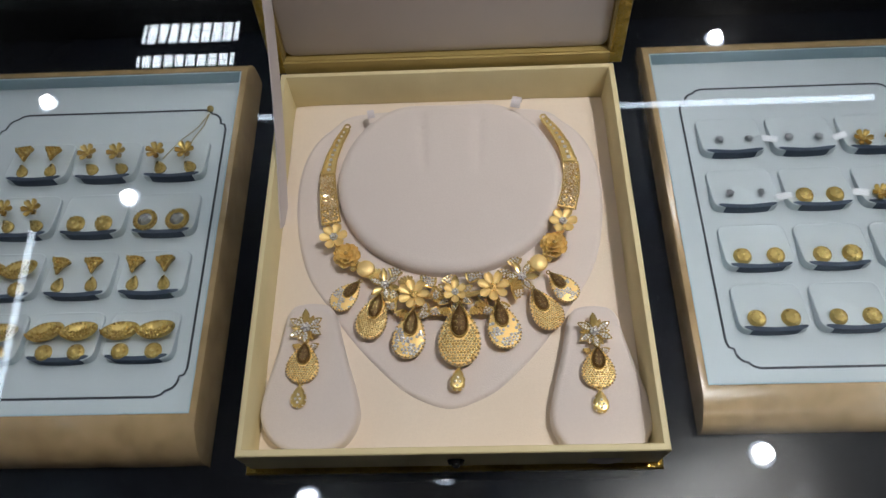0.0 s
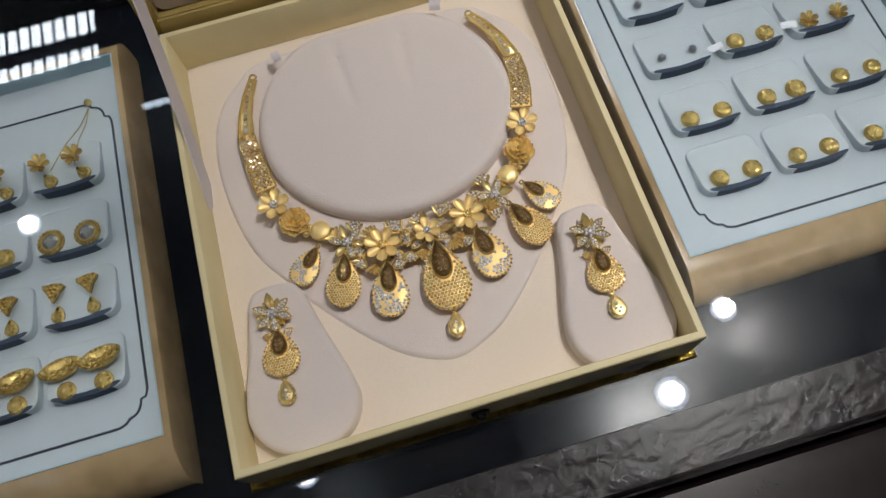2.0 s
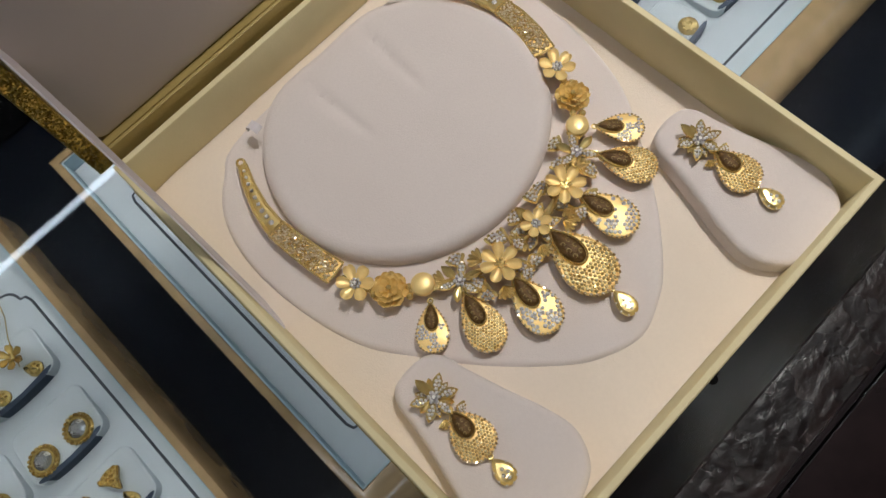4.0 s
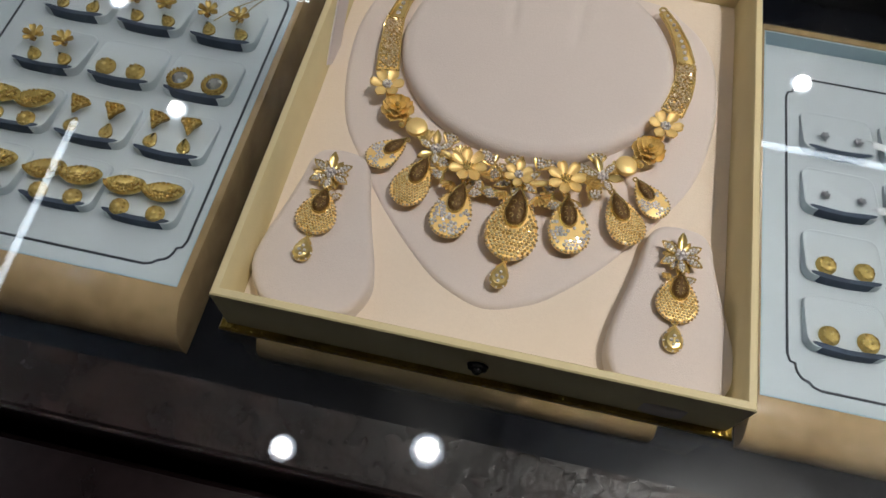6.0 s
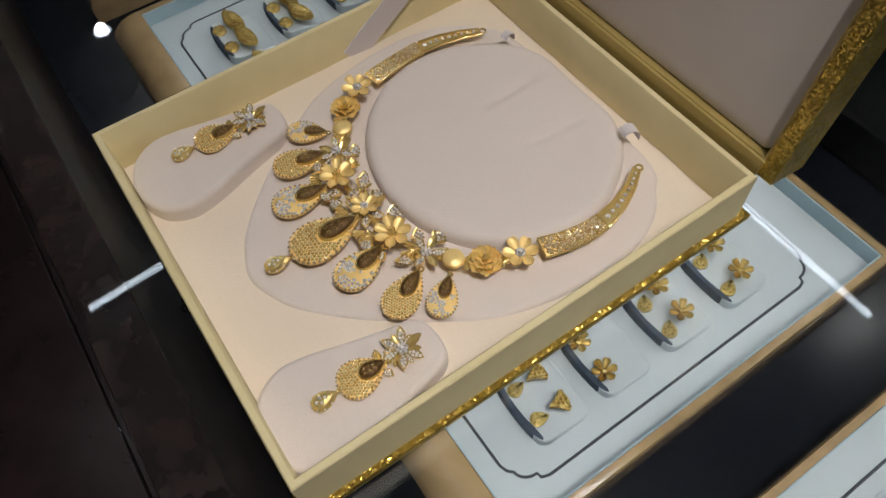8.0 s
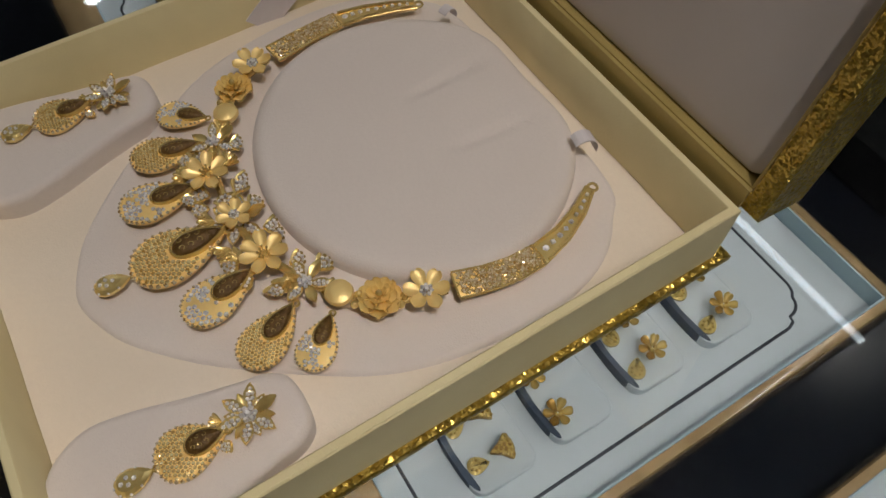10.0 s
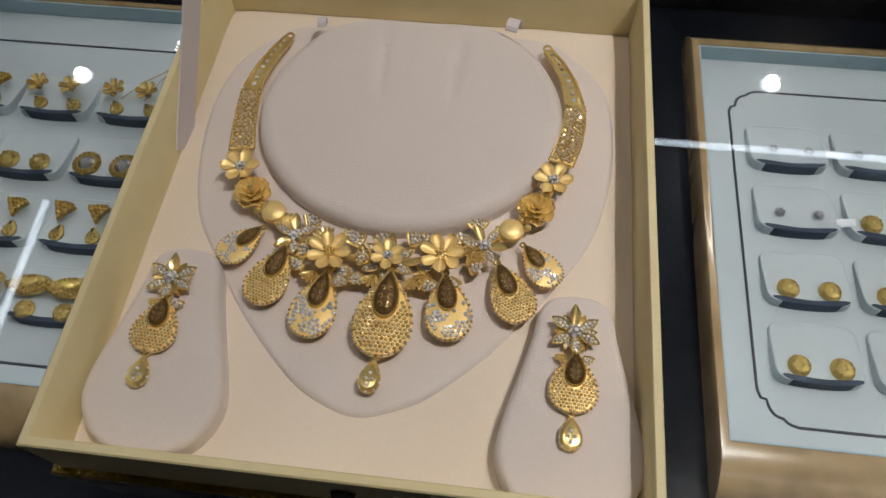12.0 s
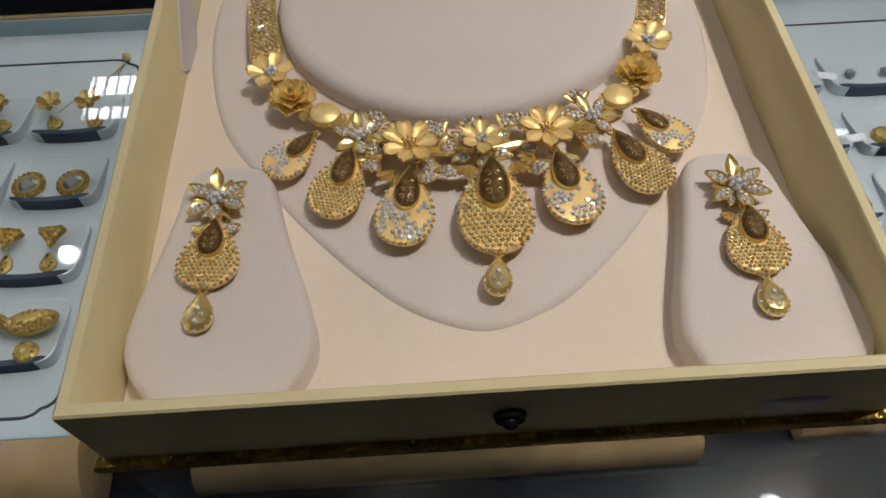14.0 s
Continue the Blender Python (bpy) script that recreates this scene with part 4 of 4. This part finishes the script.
def tray_cells(cols, pads, dy, dz):
    """Sloped earring cards, each with a navy front slot."""
    for c, cx in enumerate(cols):
        for r, cy in enumerate(EAR_ROWS):
            cell = thing("earring_card", "white sloped earring card with a navy velvet front", "card", pose(cx, cy + dy, BOARD_Z + dz + 0.0002), "earring cards in the trays")
            part("card", pads[0], None, cell)
            part("front", pads[1], None, cell, "navy velvet front")


bm = bmesh.new()
out = rounded(-0.031, 0.031, -0.0235, 0.0245, 0.009, 4)
tilt = lambda y: 0.0012 + (0.0245 - y) / 0.048 * 0.0085
rings = [[(x, y, 0) for x, y in out], [(x, y, tilt(y)) for x, y in out], [(x, y, tilt(y) + 0.0004) for x, y in inset(out, 0.0012)], [(x, y, tilt(y) - 0.0004) for x, y in inset(out, 0.003)]]
loops(bm, rings, True, True, True)
CARD = to_mesh("card", bm, BOARD)
bm = bmesh.new()
o = [(-0.026, -0.0215), (-0.018, -0.0241), (0.0, -0.0250), (0.018, -0.0241), (0.026, -0.0215), (0.025, -0.0188), (0.0, -0.0208), (-0.025, -0.0188)]
prism(bm, smooth_outline(o, 3), [(0, 0.0), (0, 0.0095), (0.0004, 0.0101)])
FRONTM = to_mesh("front", bm, NAVY)

TRAYS = [(0.198, "varnished wooden tray of gold stud earrings under the glass"), (-0.1565, "varnished wooden earring tray beneath the jewellery box"), (-0.211 - TW, "varnished wooden tray of gold drop earrings under the glass"), (-0.859, "varnished wooden earring tray at the far end of the case")]
EDGE = [(0.035, 0.027), (0.029, 0.029), (0.034, 0.022), (0.029, 0.029)]      # border line, in from the west and east sides
COLS = [(0.2755, 0.345, 0.4145), (-0.0795, -0.0100, 0.0595), (-0.4130, -0.3445, -0.276), (-0.7785, -0.709, -0.6395)]
SHIFT = [(0.010, -0.009), (0.0, 0.0), (-0.010, 0.009), (-0.012, 0.012)]
for (x0, label), cols, (dy, dz), sides in zip(TRAYS, COLS, SHIFT, EDGE):
    display_tray(x0, label, dy, dz, sides)
    tray_cells(cols, (CARD, FRONTM), dy, dz)


def stud_bm(r, kind):
    """One small gold piece, facing up: round, flower, leaf, fan, drop, crescent or rope ring."""
    bm = bmesh.new()
    circle = lambda q: [(q * math.cos(a), q * math.sin(a)) for a in np.linspace(0, 2 * math.pi, 18, endpoint=False)]
    if kind == "plain":
        prism(bm, circle(r), [(r * 0.1, 0), (0, r * 0.2), (r * 0.10, r * 0.42), (r * 0.35, r * 0.62), (r * 0.65, r * 0.72)])
        for k in range(9):
            a = 2 * math.pi * k / 9
            ball(bm, (r * 0.66 * math.cos(a), r * 0.66 * math.sin(a), r * 0.50), r * 0.20, 1, 6, 4)
        ball(bm, (0, 0, r * 0.62), r * 0.30, 0.8, 8, 5)
    elif kind == "flower":
        for k in range(6):
            petal_bm(bm, r * 0.85, r * 0.68, r * 0.3, r * 0.2, 2 * math.pi * k / 6, r * 0.2, r * 0.2)
        for k in range(5):
            a = 2 * math.pi * k / 5
            ball(bm, (r * 0.2 * math.cos(a), r * 0.2 * math.sin(a), r * 0.45), r * 0.17, 1, 6, 4)
    elif kind == "fan":
        outline = smooth_outline([(0, -1.0 * r), (0.42 * r, -0.25 * r), (0.98 * r, 0.42 * r), (0.55 * r, 0.72 * r), (0, 0.84 * r), (-0.55 * r, 0.72 * r), (-0.98 * r, 0.42 * r), (-0.42 * r, -0.25 * r)], 3)
        prism(bm, outline, [(0, 0), (0, r * 0.25), (r * 0.10, r * 0.36)])
        for row in range(4):
            for k in range(row + 2):
                ball(bm, ((k - (row + 1) / 2) * r * 0.36, (-0.45 + 0.33 * row) * r, r * 0.40), r * 0.17, 1, 6, 4)
    elif kind == "drop":
        prism(bm, [(x, y + r) for x, y in teardrop(2 * r, 1.5 * r, 18)], [(0, 0), (0, r * 0.25), (r * 0.15, r * 0.4), (r * 0.35, r * 0.5)])
        for k in range(7):
            a = 2 * math.pi * k / 7
            ball(bm, (r * 0.42 * math.cos(a), -0.30 * r + r * 0.42 * math.sin(a), r * 0.46), r * 0.16, 1, 6, 4)
    elif kind == "crescent":
        half = [(r * math.cos(a), -0.62 * r * math.sin(a)) for a in np.linspace(0, math.pi, 15)]
        outline = [(x, y) for x, y in half[::-1]] + [(r * math.cos(a), 0.36 * r * math.sin(a)) for a in np.linspace(0, math.pi, 15)[1:-1]]
        prism(bm, outline, [(0, 0), (0, r * 0.14), (r * 0.06, r * 0.22), (r * 0.16, r * 0.25)])
        for row, (q, n) in enumerate(((0.92, 15), (0.68, 12), (0.42, 8))):
            for k in range(n):
                a = math.pi * (k + 0.5) / n
                ball(bm, (q * r * math.cos(a), -0.58 * q * r * math.sin(a), r * 0.27), r * 0.105, 1, 6, 4)
        for k in range(7):
            ball(bm, ((k - 3) * r * 0.22, r * (0.26 - 0.020 * (k - 3) ** 2), r * 0.22), r * 0.10, 1, 6, 4)
    elif kind == "rope":
        prism(bm, circle(r), [(r * 0.1, 0), (0, r * 0.18), (r * 0.12, r * 0.30), (r * 0.30, r * 0.26)])
        for k in range(20):
            a = 2 * math.pi * k / 20
            ball(bm, (r * 0.90 * math.cos(a), r * 0.90 * math.sin(a), r * 0.28), r * 0.14, 1, 6, 4)
        tube_path(bm, [(*p, r * 0.36) for p in circle(r * 0.66)], r * 0.07, 6, True)
    return bm


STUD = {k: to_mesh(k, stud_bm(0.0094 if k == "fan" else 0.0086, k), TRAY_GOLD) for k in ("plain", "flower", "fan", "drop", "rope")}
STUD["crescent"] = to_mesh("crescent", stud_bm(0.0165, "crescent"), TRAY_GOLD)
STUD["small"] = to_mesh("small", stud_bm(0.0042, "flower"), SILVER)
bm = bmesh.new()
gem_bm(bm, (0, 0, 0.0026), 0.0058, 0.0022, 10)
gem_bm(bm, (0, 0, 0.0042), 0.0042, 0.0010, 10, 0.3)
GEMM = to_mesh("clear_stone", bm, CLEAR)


def tray_pair(cx, cy, z, kind, label, seed):
    rng = random.Random(seed)
    e = thing("tray_earring_pair", label, "earrings", pose(cx, cy - 0.006, z + 0.0075, 10), "pairs of earrings on the tray cards")
    for sx in (-0.0142, 0.0142):
        a = rng.uniform(-20, 20)
        x = sx + rng.uniform(-0.0015, 0.0015)
        s = Matrix.Scale(rng.uniform(0.9, 1.08), 4)
        if kind in ("plain", "flower"):
            part("stud", STUD[kind], None, e, "", pose(x, -0.006, 0.001, -8, 0, a) @ s)
        elif kind == "small":
            part("stud", STUD["small"], None, e, "", pose(x, -0.002, 0.001, -8, 0, a) @ s)
        elif kind == "pearl":
            st = part("setting", STUD["rope"], None, e, "gold rope ring", pose(x, -0.004, 0.001, -10, 0, a) @ Matrix.Scale(1.32, 4))
            part("clear_stone", GEMM, None, st, "large clear stone", pose(0, 0, 0.0002) @ Matrix.Scale(0.92, 4))
        elif kind == "jhumka":
            part("top", STUD["fan"], None, e, "", pose(x, 0.012, 0.003, -8, 0, a * 0.6) @ s)
            part("foot", STUD["drop"], None, e, "", pose(x, -0.006, 0.002, -8, 0, a) @ Matrix.Scale(0.85, 4))
        elif kind == "fan":
            part("top", STUD["crescent"], None, e, "beaded gold crescent", pose(x * 1.10, 0.010, 0.003 + 0.002 * (sx > 0), -8, 0, 12 + a * 0.4))
            part("foot", STUD["plain"], None, e, "", pose(x, -0.010, 0.002, -8, 0, a) @ Matrix.Scale(0.9, 4))
        else:
            part("top", STUD["flower"], None, e, "", pose(x - 0.002, 0.010, 0.002, -8, 0, a) @ Matrix.Scale(1.05, 4))
            part("foot", STUD["drop"], None, e, "", pose(x + 0.003, -0.006, 0.002, -8, 0, 40 + a) @ Matrix.Scale(0.9, 4))
    return e


KINDS = [  # rows from the back, columns from the west
    (("small", "small", "flower"), ("small", "plain", "flower"), ("plain", "plain", "plain"), ("plain", "plain", "plain")),
    (("flower", "plain", "leafy"), ("plain", "flower", "leafy"), ("jhumka", "leafy", "flower"), ("fan", "jhumka", "jhumka")),
    (("jhumka", "leafy", "leafy"), ("leafy", "plain", "pearl"), ("fan", "jhumka", "jhumka"), ("fan", "fan", "fan")),
    (("leafy", "jhumka", "fan"), ("jhumka", "leafy", "leafy"), ("leafy", "fan", "jhumka"), ("plain", "leafy", "jhumka")),
]
WORDS = {"small": "small grey-silver stud earrings on a white card", "flower": "gold flower stud earrings on a white card", "plain": "round gold stud earrings on a white card", "pearl": "gold rope-edged studs with large clear stones on a card",
         "jhumka": "gold drop earrings on a white card", "fan": "beaded gold crescent earrings with round drops on a card", "leafy": "gold leaf earrings on a white card"}
for grid_, cols, (dy, dz) in zip(KINDS, COLS, SHIFT):
    for r, row in enumerate(grid_):
        for c, kind in enumerate(row):
            tray_pair(cols[c], EAR_ROWS[r] + dy, BOARD_Z + dz, kind, WORDS[kind], int(cols[c] * 1000) + r * 17 + 900)

# fine chain that hangs from one pair in the western tray
chain = thing("thread_chain", "thin gold chain looped from a pair of tray earrings", "chain")
bm = bmesh.new()
tube_path(bm, [(-0.286, 0.384, BOARD_Z + 0.021), (-0.274, 0.408, BOARD_Z + 0.017), (-0.261, 0.428, BOARD_Z + 0.0115), (-0.252, 0.446, BOARD_Z + 0.0105)], 0.0005, 6)
tube_path(bm, [(-0.265, 0.384, BOARD_Z + 0.021), (-0.261, 0.410, BOARD_Z + 0.017), (-0.255, 0.430, BOARD_Z + 0.0115), (-0.252, 0.446, BOARD_Z + 0.0105)], 0.0005, 6)
part("strand", bm, GOLD, chain)
bm = bmesh.new()
ball(bm, (-0.251, 0.451, BOARD_Z + 0.0125), 0.0036, 1.0, 10, 6)
part("bead", bm, GOLD, chain)


# small paper price tags threaded to the studs of the eastern tray
TAG = material("white_tag_paper", (0.72, 0.74, 0.76), 0.5, 0, 0.05, 300)
THREAD = material("pale_thread", (0.55, 0.55, 0.56), 0.8, 0, 0.1, 500)


def price_tag(x, y, z, turn, tilt):
    g = thing("price_tag", "small blank white paper price tag on a thread", "tag", pose(x, y, z, tilt, 0, turn), "price tags in the eastern tray")
    bm = bmesh.new()
    prism(bm, rounded(-0.0075, 0.0075, -0.0032, 0.0032, 0.001, 2), [(0, 0), (0, 0.0003)])
    part("paper", bm, TAG, g, smooth=False)
    bm = bmesh.new()
    tube_path(bm, [(-0.0070, 0, 0.0004), (-0.0105, 0.001, 0.0012), (-0.0150, -0.0005, 0.0020)], 0.0003, 5)
    part("thread", bm, THREAD, g)


for x, y, turn, tilt in ((0.3110, 0.3350, 8, 12), (0.3120, 0.4010, -14, 8), (0.3800, 0.4020, 20, 10), (0.3830, 0.3370, -8, 14)):
    price_tag(x, y, BOARD_Z - 0.009 + 0.0085, turn, tilt)
